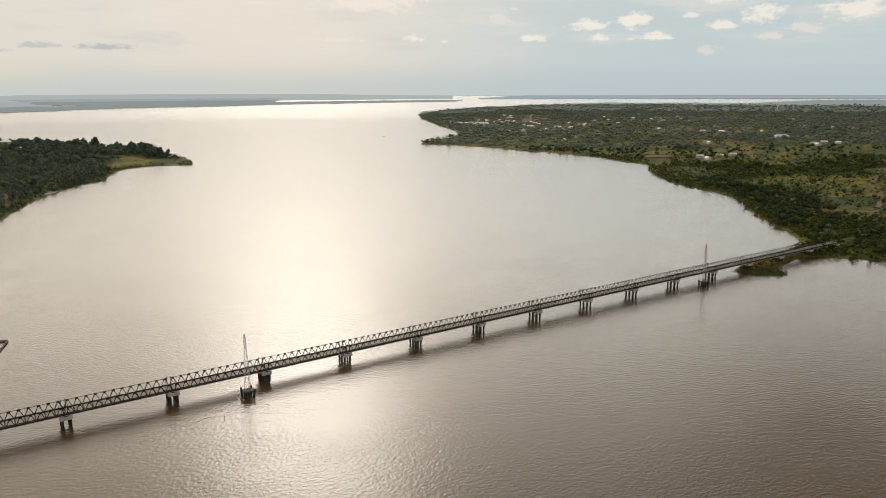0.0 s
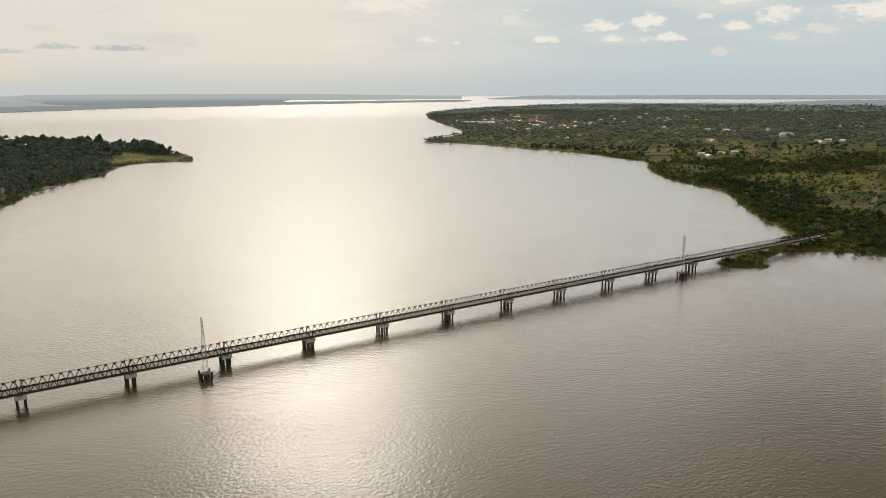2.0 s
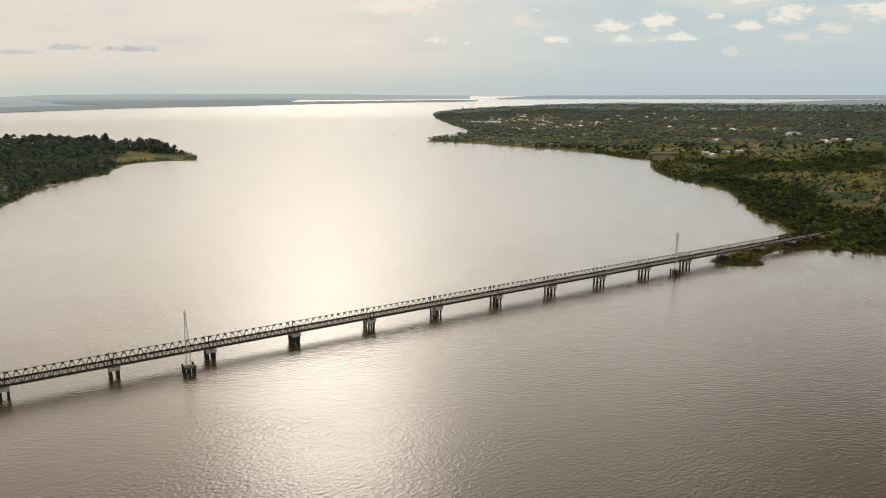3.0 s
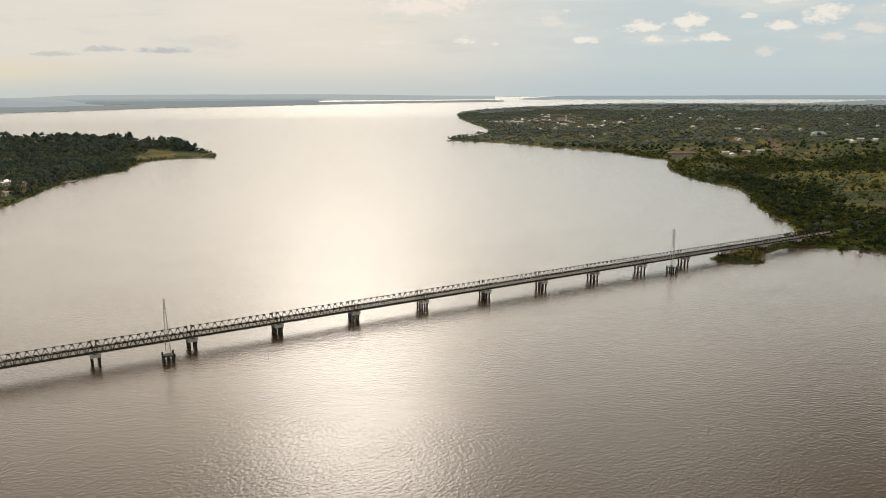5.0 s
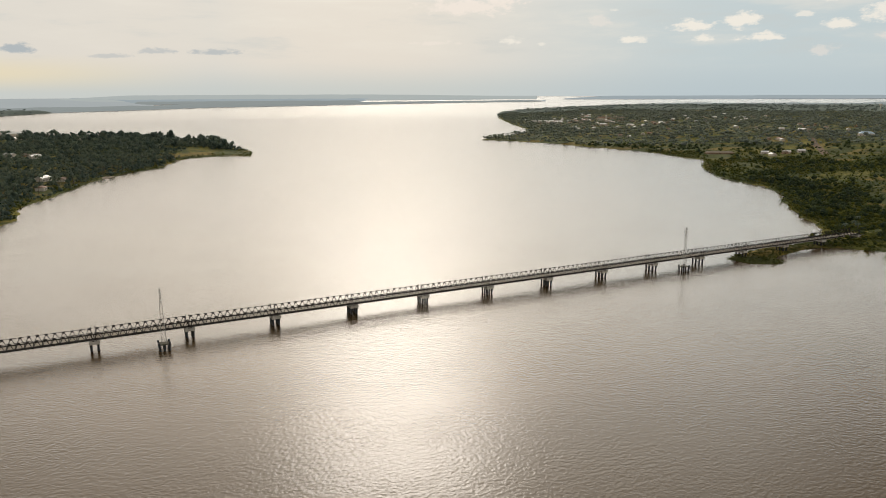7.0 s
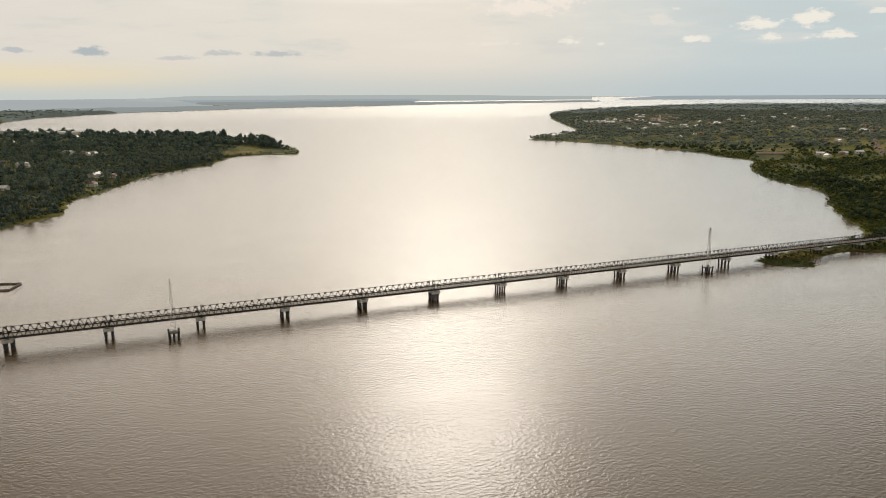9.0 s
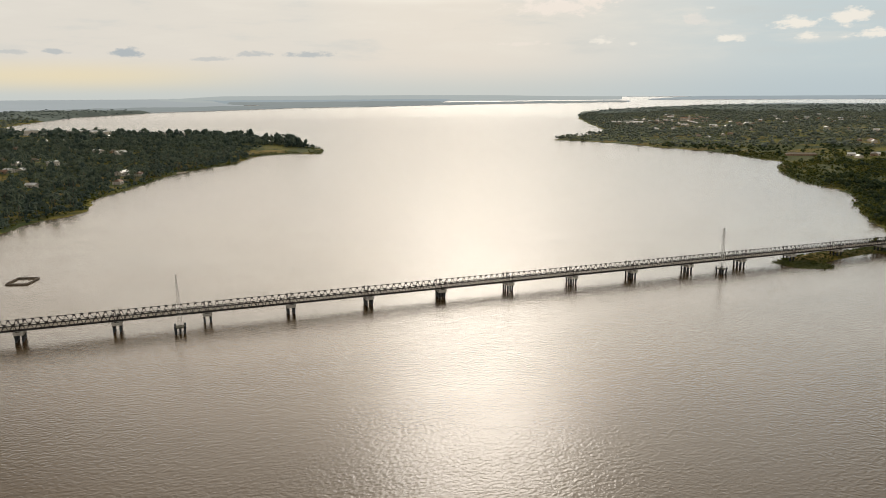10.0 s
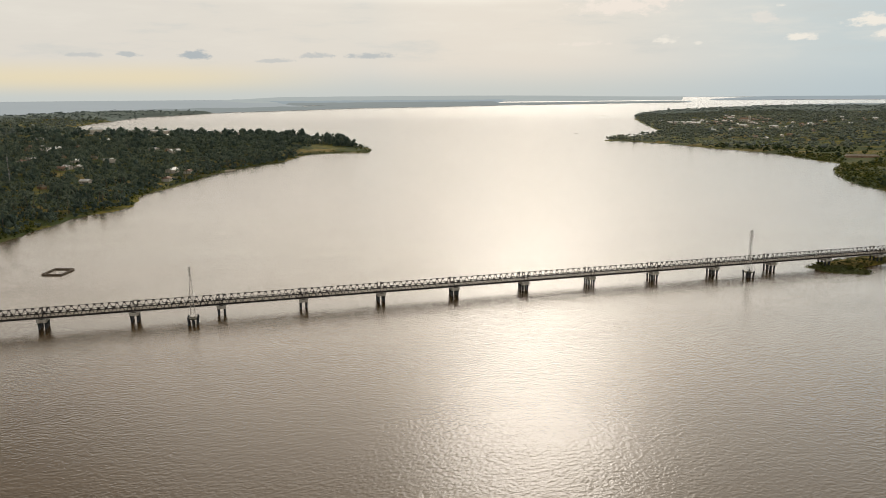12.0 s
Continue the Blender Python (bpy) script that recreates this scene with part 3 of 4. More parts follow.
def palm_template(r, height=1.0, fronds=15):
    """A coconut palm one unit tall: leaning trunk and arching fronds."""
    V, F, k = [], [], 0
    lean = r.uniform(-0.12, 0.12, 2)
    prev = None
    for i in range(4):
        t = i / 3
        c = np.array([lean[0] * t * t, lean[1] * t * t, t * height])
        ring = np.array([[math.cos(j * 1.2566), math.sin(j * 1.2566), 0] for j in range(5)]) * (0.022 - 0.009 * t) + c
        V.append(ring)
        if prev is not None:
            F.append(np.array([[prev + j, prev + (j + 1) % 5, k + (j + 1) % 5] for j in range(5)] + [[prev + j, k + (j + 1) % 5, k + j] for j in range(5)]))
        prev = k
        k += 5
    trunk = (np.concatenate(V), np.concatenate(F))
    V, F, k = [], [], 0
    top = np.array([lean[0], lean[1], height])
    for i in range(fronds):
        a, rise, L = r.uniform(0, 6.283), r.uniform(-0.25, 0.75), r.uniform(0.28, 0.40)
        d, s = np.array([math.cos(a), math.sin(a), 0]), np.array([-math.sin(a), math.cos(a), 0])
        pts = [top + d * L * t + np.array([0, 0, L * (rise * t - 0.75 * t * t)]) for t in (0, 0.35, 0.7, 1.0)]
        for p, w in zip(pts, (0.012, 0.055, 0.05, 0.008)):
            V.append(np.array([p - s * w - np.array([0, 0, w * 0.6]), p, p + s * w - np.array([0, 0, w * 0.6])]))
        for j in range(3):
            b = k + 3 * j
            F.append(np.array([[b, b + 1, b + 4], [b, b + 4, b + 3], [b + 1, b + 2, b + 5], [b + 1, b + 5, b + 4]]))
        k += 12
    return trunk, (np.concatenate(V), np.concatenate(F))


def scatter(name, templates, x, y, z, sx, sz, mat, label, category):
    """Many plants as one mesh of kind stuff; sx is the radius, sz the upright size."""
    pick, turn = rng.integers(0, len(templates), len(x)), rng.uniform(0, 6.283, len(x))
    V, F, k = [], [], 0
    for t, (tv, tf) in enumerate(templates):
        m = np.nonzero(pick == t)[0]
        if not len(m):
            continue
        c, s = np.cos(turn[m])[:, None], np.sin(turn[m])[:, None]
        vx, vy, vz = tv[:, 0][None] * sx[m][:, None], tv[:, 1][None] * sx[m][:, None], tv[:, 2][None] * sz[m][:, None]
        vx, vy = vx * c - vy * s, vx * s + vy * c
        X, Y, Z = far(vx + x[m][:, None], vy + y[m][:, None], vz + z[m][:, None])
        V.append(np.stack([X, Y, Z], -1).reshape(-1, 3))
        F.append((tf[None] + (np.arange(len(m)) * len(tv))[:, None, None] + k).reshape(-1, 3))
        k += len(m) * len(tv)
    ob = new(name, sheet_mesh(name, np.concatenate(V), np.concatenate(F), mat, False))
    return tagged(ob, label, category, kind="stuff")


NEAR_CROWNS = [crown_template(rng, 13, 60) for i in range(5)]
MID_CROWNS = [crown_template(rng, 7, 22) for i in range(6)]
FAR_CROWNS = [crown_template(rng, 2, 4) for i in range(6)]
HORIZON_CROWNS = [crown_template(rng, 2, 0) for i in range(6)]
BUSHES = [crown_template(rng, 2, 9, 0.9) for i in range(6)]
PALMS = [palm_template(rng) for i in range(5)]


def plots(n, az0, az1, d0, d1):
    """n places spread evenly over a sector of ground."""
    az, d = rng.uniform(az0, az1, n), np.sqrt(rng.uniform(d0 * d0, d1 * d1, n))
    x, y = polar(az, d)
    z, s = land(x, y)
    return x, y, z, s, d


def keep(m, *arrays):
    return [a[m] for a in arrays]

# stands of trees and scrub on the mainland
TOWN = [(1430, 1650, 150, 80), (1260, 1260, 90, 14), (1800, 1330, 170, 16), (1500, 1300, 130, 14), (1165, 650, 30, 3), (945, 482, 38, 5),
        (1222, 430, 40, 4), (1796, 708, 70, 6), (1480, 900, 220, 12), (2200, 1300, 320, 16), (1650, 1900, 160, 14), (1050, 930, 60, 4),
        (-262, 1560, 60, 6), (-150, 1480, 60, 5), (-240, 1230, 40, 3), (-420, 1330, 60, 5), (-250, 800, 60, 5), (-330, 1050, 90, 6), (-160, 528, 14, 1), (-78, 560, 5, 1), (-205, 500, 25, 1), (-60, 640, 15, 2), (-195, 650, 25, 3), (-110, 900, 50, 4), (-270, 1000, 60, 4), (-230, 720, 30, 2)]
spots = random.Random(5)
HOUSE_SPOTS = []
for tx, ty, spread, count in TOWN:
    for i in range(count):
        HOUSE_SPOTS.append((tx + spots.gauss(0, spread * 0.6), ty + spots.gauss(0, spread * 0.6), 10.0))
LONG_HOUSES = [(-330, 1560), (-300, 1610), (-262, 1570), (-232, 1620), (-205, 1540), (-168, 1575), (-120, 1560), (-85, 1510), (-45, 1500), (-15, 1450)]
HOUSE_SPOTS += [(a, b, 17.0) for a, b in LONG_HOUSES]
HOUSE_SPOTS += [(1336, 591, 20), (1485, 1582, 24), (894, 544, 22), (2718, 1456, 10), (-168, 739, 14), (-215, 470, 5)]


def woods(name, n, az0, az1, d0, d1, templates, rad, tall, cover, mat, label, category, side=None, margin=4, base=0.55):
    x, y, z, s, d = plots(n, az0, az1, d0, d1)
    stand = 0.55 * fractal(x * 0.8 - y * 0.6, (x * 0.6 + y * 0.8) * 2.0, 190.0, 21, 3) + 0.45 * fractal(x, y, 60.0, 22, 2)
    town = np.ones(n)
    for tx, ty, spread, count in TOWN:
        if count >= 12:
            town = np.minimum(town, 1 - 0.6 * smooth(np.hypot(x - tx, y - ty), spread * 1.4, spread * 0.6))
    ok = (s > margin) & (rng.uniform(0, 1, n) < cover(x, y, s, stand) * town)
    if side == "island":
        ok &= shore_distance(x, y, ISLAND) > 0
        if rad[1] > 3.5:
            ok &= (np.hypot(x - 175, y - 950) > 80) & (np.hypot(x - 130, y - 1060) > 45)
    if side == "mainland":
        ok &= shore_distance(x, y, MAINLAND) > -8
    x, y, z, d = keep(ok, x, y, z, d)
    ok = np.ones(len(x), bool)
    for hx, hy, hr in HOUSE_SPOTS:
        away = math.hypot(hx - CX, hy - CY)
        ok &= np.hypot(x - hx, y - hy) > hr
        for step in (1.1, 2.2, 3.3, 4.4)[:4 if away > 700 else 1]:      # yards and lanes on the lagoon side
            k = hr * step / away
            ok &= np.hypot(x - hx + k * (hx - CX), y - hy + k * (hy - CY)) > hr * 0.85
    x, y, z = keep(ok, x, y, z)
    r = rng.uniform(*rad, len(x)) * rng.choice([0.8, 1.0, 1.25], len(x))
    h = r * rng.uniform(*tall, len(x))
    return scatter(name, templates, x, y, z + h * base, r, h, mat, label, category)


woods("scrub_thicket", 30000, 38, 80, 430, 1300, BUSHES, (1.2, 3.4), (0.7, 1.1), lambda x, y, s, q: (0.24 + 0.9 * smooth(q, 0.46, 0.53) + 0.9 * smooth(np.hypot(x - 490, y - 20), 110, 60) + 0.8 * smooth(s, 55, 20)) * smooth(x, 395, 425),
      LEAF_BUSH, "dense dark green scrub over rough grass", "scrub", "mainland", 1)
woods("mainland_trees", 7500, 30, 80, 430, 1450, MID_CROWNS, (1.8, 4.8), (0.8, 1.2), lambda x, y, s, q: smooth(x, 430, 455) * (0.07 + 0.6 * smooth(q, 0.49, 0.58)) + 0.5 * smooth(np.hypot(x - 500, y - 25), 110, 60),
      LEAF_TREE, "scattered dark green broadleaf trees on the shore plain", "trees", "mainland", 6, 0.75)
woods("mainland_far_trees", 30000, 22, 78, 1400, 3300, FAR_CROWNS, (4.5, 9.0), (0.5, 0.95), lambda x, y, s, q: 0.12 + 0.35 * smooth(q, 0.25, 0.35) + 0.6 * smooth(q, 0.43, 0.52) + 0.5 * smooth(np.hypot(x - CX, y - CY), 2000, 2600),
      LEAF_FAR_HAZED, "distant woods round a lakeside town, paled with painted haze", "trees", "mainland", 6, 0.7)
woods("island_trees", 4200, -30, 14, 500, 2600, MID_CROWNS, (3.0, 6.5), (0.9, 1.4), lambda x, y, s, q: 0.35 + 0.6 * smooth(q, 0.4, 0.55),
      LEAF_ISLE_HAZED, "dense dark green trees on a low island", "trees", "island", 10, 0.8)
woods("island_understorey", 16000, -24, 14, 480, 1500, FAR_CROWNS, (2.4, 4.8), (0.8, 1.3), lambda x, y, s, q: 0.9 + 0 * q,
      LEAF_ISLE_HAZED, "dark undergrowth below the island palms", "undergrowth", "island", 3, 0.55)
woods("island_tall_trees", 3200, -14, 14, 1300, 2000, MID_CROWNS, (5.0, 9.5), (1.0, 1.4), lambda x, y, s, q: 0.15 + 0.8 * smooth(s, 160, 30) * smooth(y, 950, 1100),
      LEAF_ISLE_HAZED, "tall dark trees along the island's far shore", "trees", "island", 8, 0.9)
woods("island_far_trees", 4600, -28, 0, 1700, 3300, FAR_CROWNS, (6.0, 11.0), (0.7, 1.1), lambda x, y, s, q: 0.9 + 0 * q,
      LEAF_FAR_HAZED, "distant woods along the inner lagoon, paled with painted haze", "trees", "island", 5, 0.7)
woods("island_shore_scrub", 9000, -26, 14, 500, 1500, BUSHES, (1.4, 3.4), (0.7, 1.1), lambda x, y, s, q: 0.9 * smooth(s, 40, 8),
      LEAF_BUSH, "green scrub and reeds along the island shore", "scrub", "island", 0.5)
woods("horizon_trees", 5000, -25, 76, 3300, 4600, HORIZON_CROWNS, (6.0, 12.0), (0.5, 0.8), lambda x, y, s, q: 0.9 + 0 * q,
      FAR_TREES_HAZED, "hazy blue-grey woods on distant shores", "trees", None, 2, 0.5)


def palms():
    x, y, z, s, d = plots(3200, -24, 14, 480, 1500)
    ok = (s > 18) & (shore_distance(x, y, ISLAND) > 0) & (np.hypot(x - 175, y - 950) > 90) & (rng.uniform(0, 1, len(x)) < 0.8)
    x, y, z = keep(ok, x, y, z)
    h = rng.uniform(8, 15, len(x))
    both = []
    for trunk, leaf in PALMS:
        both.append((np.concatenate([trunk[0], leaf[0]]), np.concatenate([trunk[1], leaf[1] + len(trunk[0])])))
    return scatter("palm_grove", both, x, y, z - 0.2, h, h, LEAF_PALM_HAZED, "dense grove of tall coconut palms on the island", "palms")


palms()
woods("reed_fringe", 30000, 34, 80, 330, 1300, BUSHES, (0.7, 1.7), (0.7, 1.2), lambda x, y, s, q: 0.95 * smooth(s, 16, 3), LEAF_REED,
      "yellow-green reeds and water grass along the shore", "reeds", "mainland", -1.0, 0.5)
woods("spit_reeds", 3400, 48.5, 58, 455, 560, BUSHES, (0.6, 1.2), (0.35, 0.6), lambda x, y, s, q: 0.95 * smooth(x, 425, 400), LEAF_REED,
      "dense green reeds on a low spit beside the bridge", "reeds", "mainland", -0.6, 0.45)
woods("island_reed_fringe", 18000, -26, 14, 480, 1300, BUSHES, (0.9, 2.2), (0.7, 1.2), lambda x, y, s, q: 0.95 * smooth(s, 22, 3) * smooth(q, 0.36, 0.48), LEAF_REED,
      "yellow-green reeds and water grass along the island shore", "reeds", "island", -1.0, 0.5)

woods("landing_scrub", 1500, 50, 64, 560, 720, BUSHES, (1.6, 3.6), (0.8, 1.2), lambda x, y, s, q: 0.85 * smooth(np.abs(y - 17.0 * ((x - 440) / 70) ** 2), 2.5, 6.0) * smooth(x, 445, 460) * smooth(x, 590, 540),
      LEAF_BUSH, "thick green scrub on the flanks of the bridge approach", "scrub", "mainland", 2, 0.7)

# ---- the bridge ----
SPAN, BAYS, HALF, BOTTOM, TOP = 36.6, 12, 3.45, 6.72, 9.62
BAY = SPAN / BAYS


def panel_mesh():
    """One bay of the side truss: a triangle of channels under a gusset, with its chords."""
    bm = bmesh.new()
    h = TOP - BOTTOM
    beam(bm, (0, 0, 0.08), (BAY, 0, 0.08), 0.32, 0.62)
    beam(bm, (0, 0, h), (BAY, 0, h), 0.14, 0.14)
    for x in (0.0, BAY):
        beam(bm, (x + (0.12 if x == 0 else -0.12), 0, 0.1), (BAY / 2 + (-0.12 if x == 0 else 0.12), 0, h - 0.1), 0.20, 0.24)
    v = [bm.verts.new((BAY / 2 + a, b, h + c)) for b in (-0.11, 0.11) for a, c in ((-0.66, 0.16), (0.66, 0.16), (0.34, -0.62), (-0.34, -0.62))]
    for f in ((0, 1, 2, 3), (7, 6, 5, 4), (0, 4, 5, 1), (1, 5, 6, 2), (2, 6, 7, 3), (3, 7, 4, 0)):
        bm.faces.new([v[i] for i in f])
    bmesh.ops.recalc_face_normals(bm, faces=bm.faces)
    return bm


def bridge_span():
    span = thing("bridge_span", pose(0, 0, 0), "dark steel truss bridge span with a narrow deck", "bridge span", "spans of the long lagoon bridge")
    first = part("truss_panel", panel_mesh(), STEEL, span)
    first.matrix_basis = pose(0, -HALF, BOTTOM)
    for k in range(BAYS):
        for y in (-HALF, HALF):
            if k or y > 0:
                again(first, span, pose(k * BAY, y, BOTTOM))
    bm = bmesh.new()
    block(bm, 0.22, BAY - 0.22, -2.55, 2.55, BOTTOM + 0.10, BOTTOM + 0.24, 0.03)
    first = part("deck_panel", bm, DECKING, span)
    for k in range(1, BAYS):
        again(first, span, pose(k * BAY, 0, 0))
    for y in (-2.75, -0.9, 0.9, 2.75):
        bm = bmesh.new()
        beam(bm, (0.02, y, BOTTOM + (0.34 if abs(y) > 2 else -0.02)), (SPAN - 0.02, y, BOTTOM + (0.34 if abs(y) > 2 else -0.02)), 0.22, 0.24)
        part("kerb_rail" if abs(y) > 2 else "stringer", bm, STEEL, span)
    for y in (-HALF - 0.28, HALF + 0.28):
        bm = bmesh.new()
        beam(bm, (0.02, y, BOTTOM - 0.16), (SPAN - 0.02, y, BOTTOM - 0.16), 0.12, 0.16)
        part("edge_beam", bm, EDGE, span, "pale outer edge beam")
    bm = bmesh.new()
    beam(bm, (0, -HALF - 0.3, BOTTOM - 0.1), (0, HALF + 0.3, BOTTOM - 0.1), 0.22, 0.36)
    cross = part("cross_beam", bm, STEEL, span)
    cross.matrix_basis = pose(0.3, 0, 0)
    for k in range(1, BAYS + 1):
        again(cross, span, pose(min(k * BAY, SPAN - 0.3), 0, 0))
    bm = bmesh.new()
    beam(bm, (0, 0, BOTTOM - 0.1), (0, 0, TOP + 0.75), 0.2, 0.2)
    beam(bm, (0, 0, TOP + 0.05), (0.9, 0, BOTTOM + 0.2), 0.1, 0.12)
    post = part("end_post", bm, STEEL, span)
    post.matrix_basis = pose(0.75, -HALF - 0.02, 0)
    again(post, span, pose(0.75, HALF + 0.02, 0))
    for y in (-HALF - 0.02, HALF + 0.02):
        again(post, span, pose(SPAN - 0.75, y, 0, 0, 0, 180))
    return span


FIRST, LAST = -5, 15                     # pier numbers; pier 3 stands at x = 0
one = bridge_span()
one.matrix_world = pose((FIRST - 3) * SPAN - 0.6, 0, 0)
for k in range(FIRST + 1, LAST):
    copy_thing(one, pose((k - 3) * SPAN - 0.6, 0, 0))


def bridge_pier(rows=2, label="concrete capped bridge pier on raked dark piles"):
    pier = thing("bridge_pier", pose(0, 0, 0), label, "bridge pier", "piers of the long lagoon bridge")
    bm = bmesh.new()
    block(bm, -2.0, 2.0, -3.7, 3.7, 4.75, BOTTOM - 0.55, 0.08)
    part("cap", bm, CONCRETE, pier, "pale rust-stained concrete cap")
    for y in (-HALF, HALF):
        bm = bmesh.new()
        block(bm, -0.9, 0.9, y - 0.3, y + 0.3, BOTTOM - 0.55, BOTTOM - 0.2, 0.05)
        part("bearing", bm, STEEL, pier)
    for x in (-1.35, 1.35):
        for y, rake in ((-2.7, 0.55), (0.0, -0.5 if x > 0 else 0.5), (2.7, -0.55)):
            bm = bmesh.new()
            tube(bm, (x * 0.85, y + rake, -2.5), (x, y, 4.8), 0.46, 0.46, 10)
            part("raked_leg", bm, PILE, pier)
            bm = bmesh.new()
            tube(bm, (x, y, 4.45), (x, y, 4.76), 0.54, 0.54, 10)
            part("collar", bm, MOSSY, pier)
    bm = bmesh.new()
    beam(bm, (-1.66, -2.4, 1.6), (-1.72, 2.5, 3.9), 0.12, 0.2)
    part("brace", bm, PILE, pier)
    return pier


one = bridge_pier()
one.matrix_world = pose((FIRST - 3) * SPAN - 0.6, 0, 0)
for k in range(FIRST + 1, LAST + 1):
    copy_thing(one, pose((k - 3) * SPAN - 0.6, 0, 0, 0, 0, 180 if k % 2 else 0))


def pylon(m):
    """A slim lattice pole with short arms."""
    p = thing("power_pylon", m, "slim grey lattice power pylon with short arms", "pylon", "pylons beside the bridge")
    base, top, b0, b1 = 4.6, 27.2, 1.0, 0.2
    at = lambda t, i, j: (i * (b0 + (b1 - b0) * t), j * (b0 + (b1 - b0) * t), base + (top - base) * t)
    for i, j in ((-1, -1), (1, -1), (1, 1), (-1, 1)):
        bm = bmesh.new()
        beam(bm, at(0, i, j), at(1, i, j), 0.08, 0.08)
        part("leg", bm, GALV, p)
    n = 14
    for k in range(n):
        t0, t1 = 1 - (1 - k / n) ** 1.0, (k + 1) / n
        for (i, j), (i2, j2) in (((-1, -1), (1, -1)), ((1, -1), (1, 1)), ((1, 1), (-1, 1)), ((-1, 1), (-1, -1))):
            bm = bmesh.new()
            beam(bm, at(t0, i, j), at(t1, i2, j2), 0.05, 0.05)
            beam(bm, at(t1, i, j), at(t1, i2, j2), 0.045, 0.045)
            part("lattice_bar", bm, GALV, p)
    for z, w in ((26.2, 1.3), (24.4, 1.6), (22.4, 1.2)):
        bm = bmesh.new()
        beam(bm, (0, -w, z), (0, w, z), 0.14, 0.14)
        beam(bm, (0, -w, z), (0, 0, z + 0.7), 0.08, 0.08)
        beam(bm, (0, w, z), (0, 0, z + 0.7), 0.08, 0.08)
        arm = part("cross_arm", bm, GALV, p)
        for s in (-1, 1):
            bm = bmesh.new()
            tube(bm, (0, s * (w - 0.1), z - 0.6), (0, s * (w - 0.1), z - 0.05), 0.09, 0.06, 6)
            part("insulator", bm, DARK, arm)
    return p


def pylon_base(m):
    b = thing("pylon_platform", m, "grey mossy concrete platform on dark piles in the water", "platform", "platforms of the pylons")
    bm = bmesh.new()
    block(bm, -1.75, 1.75, -1.6, 1.6, 4.0, 4.6, 0.08)
    part("slab", bm, MOSSY, b)
    for x in (-1.6, 0, 1.6):
        for y in (-1.5, 1.5):
            bm = bmesh.new()
            if x:
                tube(bm, (x * 0.85, y * 0.9, -2.5), (x * 1.28, y * 1.35, 5.3), 0.50, 0.40, 10)
            else:
                tube(bm, (x, y * 1.1, -2.5), (x, y * 0.95, 4.0), 0.48, 0.42, 10)
            part("raked_leg", bm, PILE, b)
    return b


for x, y in ((-12.0, -13.3), (270.5, -10.8)):
    pylon_base(pose(x, y, 0))
    pylon(pose(x, y, 0))


# ---- the landing and the tracks ----
def ground_at(x, y):
    return float(land(np.array([x]), np.array([y]))[0][0])


def track(name, points, width, label):
    """An earth track draped over the ground."""
    dense = []
    for (ax, ay), (bx, by) in zip(points, points[1:]):
        n = max(2, int(math.hypot(bx - ax, by - ay) / 5))
        dense += [(ax + (bx - ax) * i / n, ay + (by - ay) * i / n) for i in range(n)]
    dense.append(points[-1])
    bm = bmesh.new()
    rows = []
    for i, (x, y) in enumerate(dense):
        (px, py), (qx, qy) = dense[max(i - 1, 0)], dense[min(i + 1, len(dense) - 1)]
        d = Vector((qx - px, qy - py, 0)).normalized()
        w = width / 2 * (1 + 0.25 * noise.noise((x * 0.05, y * 0.05, 0)))
        rows.append([bm.verts.new((x - d.y * s * w, y + d.x * s * w, ground_at(x - d.y * s * w, y + d.x * s * w) + 0.35 - 0.5 * (abs(s) > 1))) for s in (-1.2, -1, 0, 1, 1.2)])
    for a, b in zip(rows, rows[1:]):
        for k in range(4):
            bm.faces.new((a[k], a[k + 1], b[k + 1], b[k]))
    bmesh.ops.recalc_face_normals(bm, faces=bm.faces)
    return tagged(part(name, bm, EARTH), label, "track", kind="structure")


track("road", [(500, 17), (529, 24), (570, 36), (613, 55), (670, 78), (736, 108), (800, 150), (900, 190), (1010, 210)], 4.5, "reddish earth road leading inland from the bridge")
track("path", [(985, 420), (1025, 455), (1120, 540), (1230, 628), (1340, 720), (1458, 808), (1600, 900)], 9.0, "pale yellowish earth track through the fields")


def landing():
    """Concrete abutment and earth ramp at the bridge's end."""
    x0 = (LAST - 3) * SPAN
    bm = bmesh.new()
    rows = []
    for t in np.linspace(0, 1, 12):
        x, y = x0 + 1.0 + t * 70, 17.0 * t * t
        z = BOTTOM + 0.2 + (ground_at(x, y) + 0.3 - BOTTOM - 0.2) * t
        g = min(ground_at(x, y) - 0.6, z - 0.3)
        w = 3.0 + (z - g) * 1.3
        rows.append([bm.verts.new((x, y + a, b)) for a, b in ((-w, g), (-3.0, z), (3.0, z), (w, g))])
    for a, b in zip(rows, rows[1:]):
        for k in range(3):
            bm.faces.new((a[k], b[k], b[k + 1], a[k + 1]))
    bm.faces.new(rows[0])
    bm.faces.new(rows[-1][::-1])
    bmesh.ops.recalc_face_normals(bm, faces=bm.faces)
    tagged(part("ramp", bm, GROUND), "earth approach ramp between the bridge and the shore road", "ramp", kind="structure")
    a = thing("abutment", pose(x0, 0, 0), "mossy grey concrete bridge abutment with wing walls", "abutment")
    bm = bmesh.new()
    block(bm, 0.3, 2.2, -3.6, 3.6, -1.0, BOTTOM - 0.3, 0.06)
    part("wall", bm, MOSSY, a)
    for y in (-3.9, 3.6):
        bm = bmesh.new()
        block(bm, 0.3, 4.0, y, y + 0.3, -1.0, BOTTOM - 0.3, 0.05)
        part("wing_wall", bm, MOSSY, a)


landing()


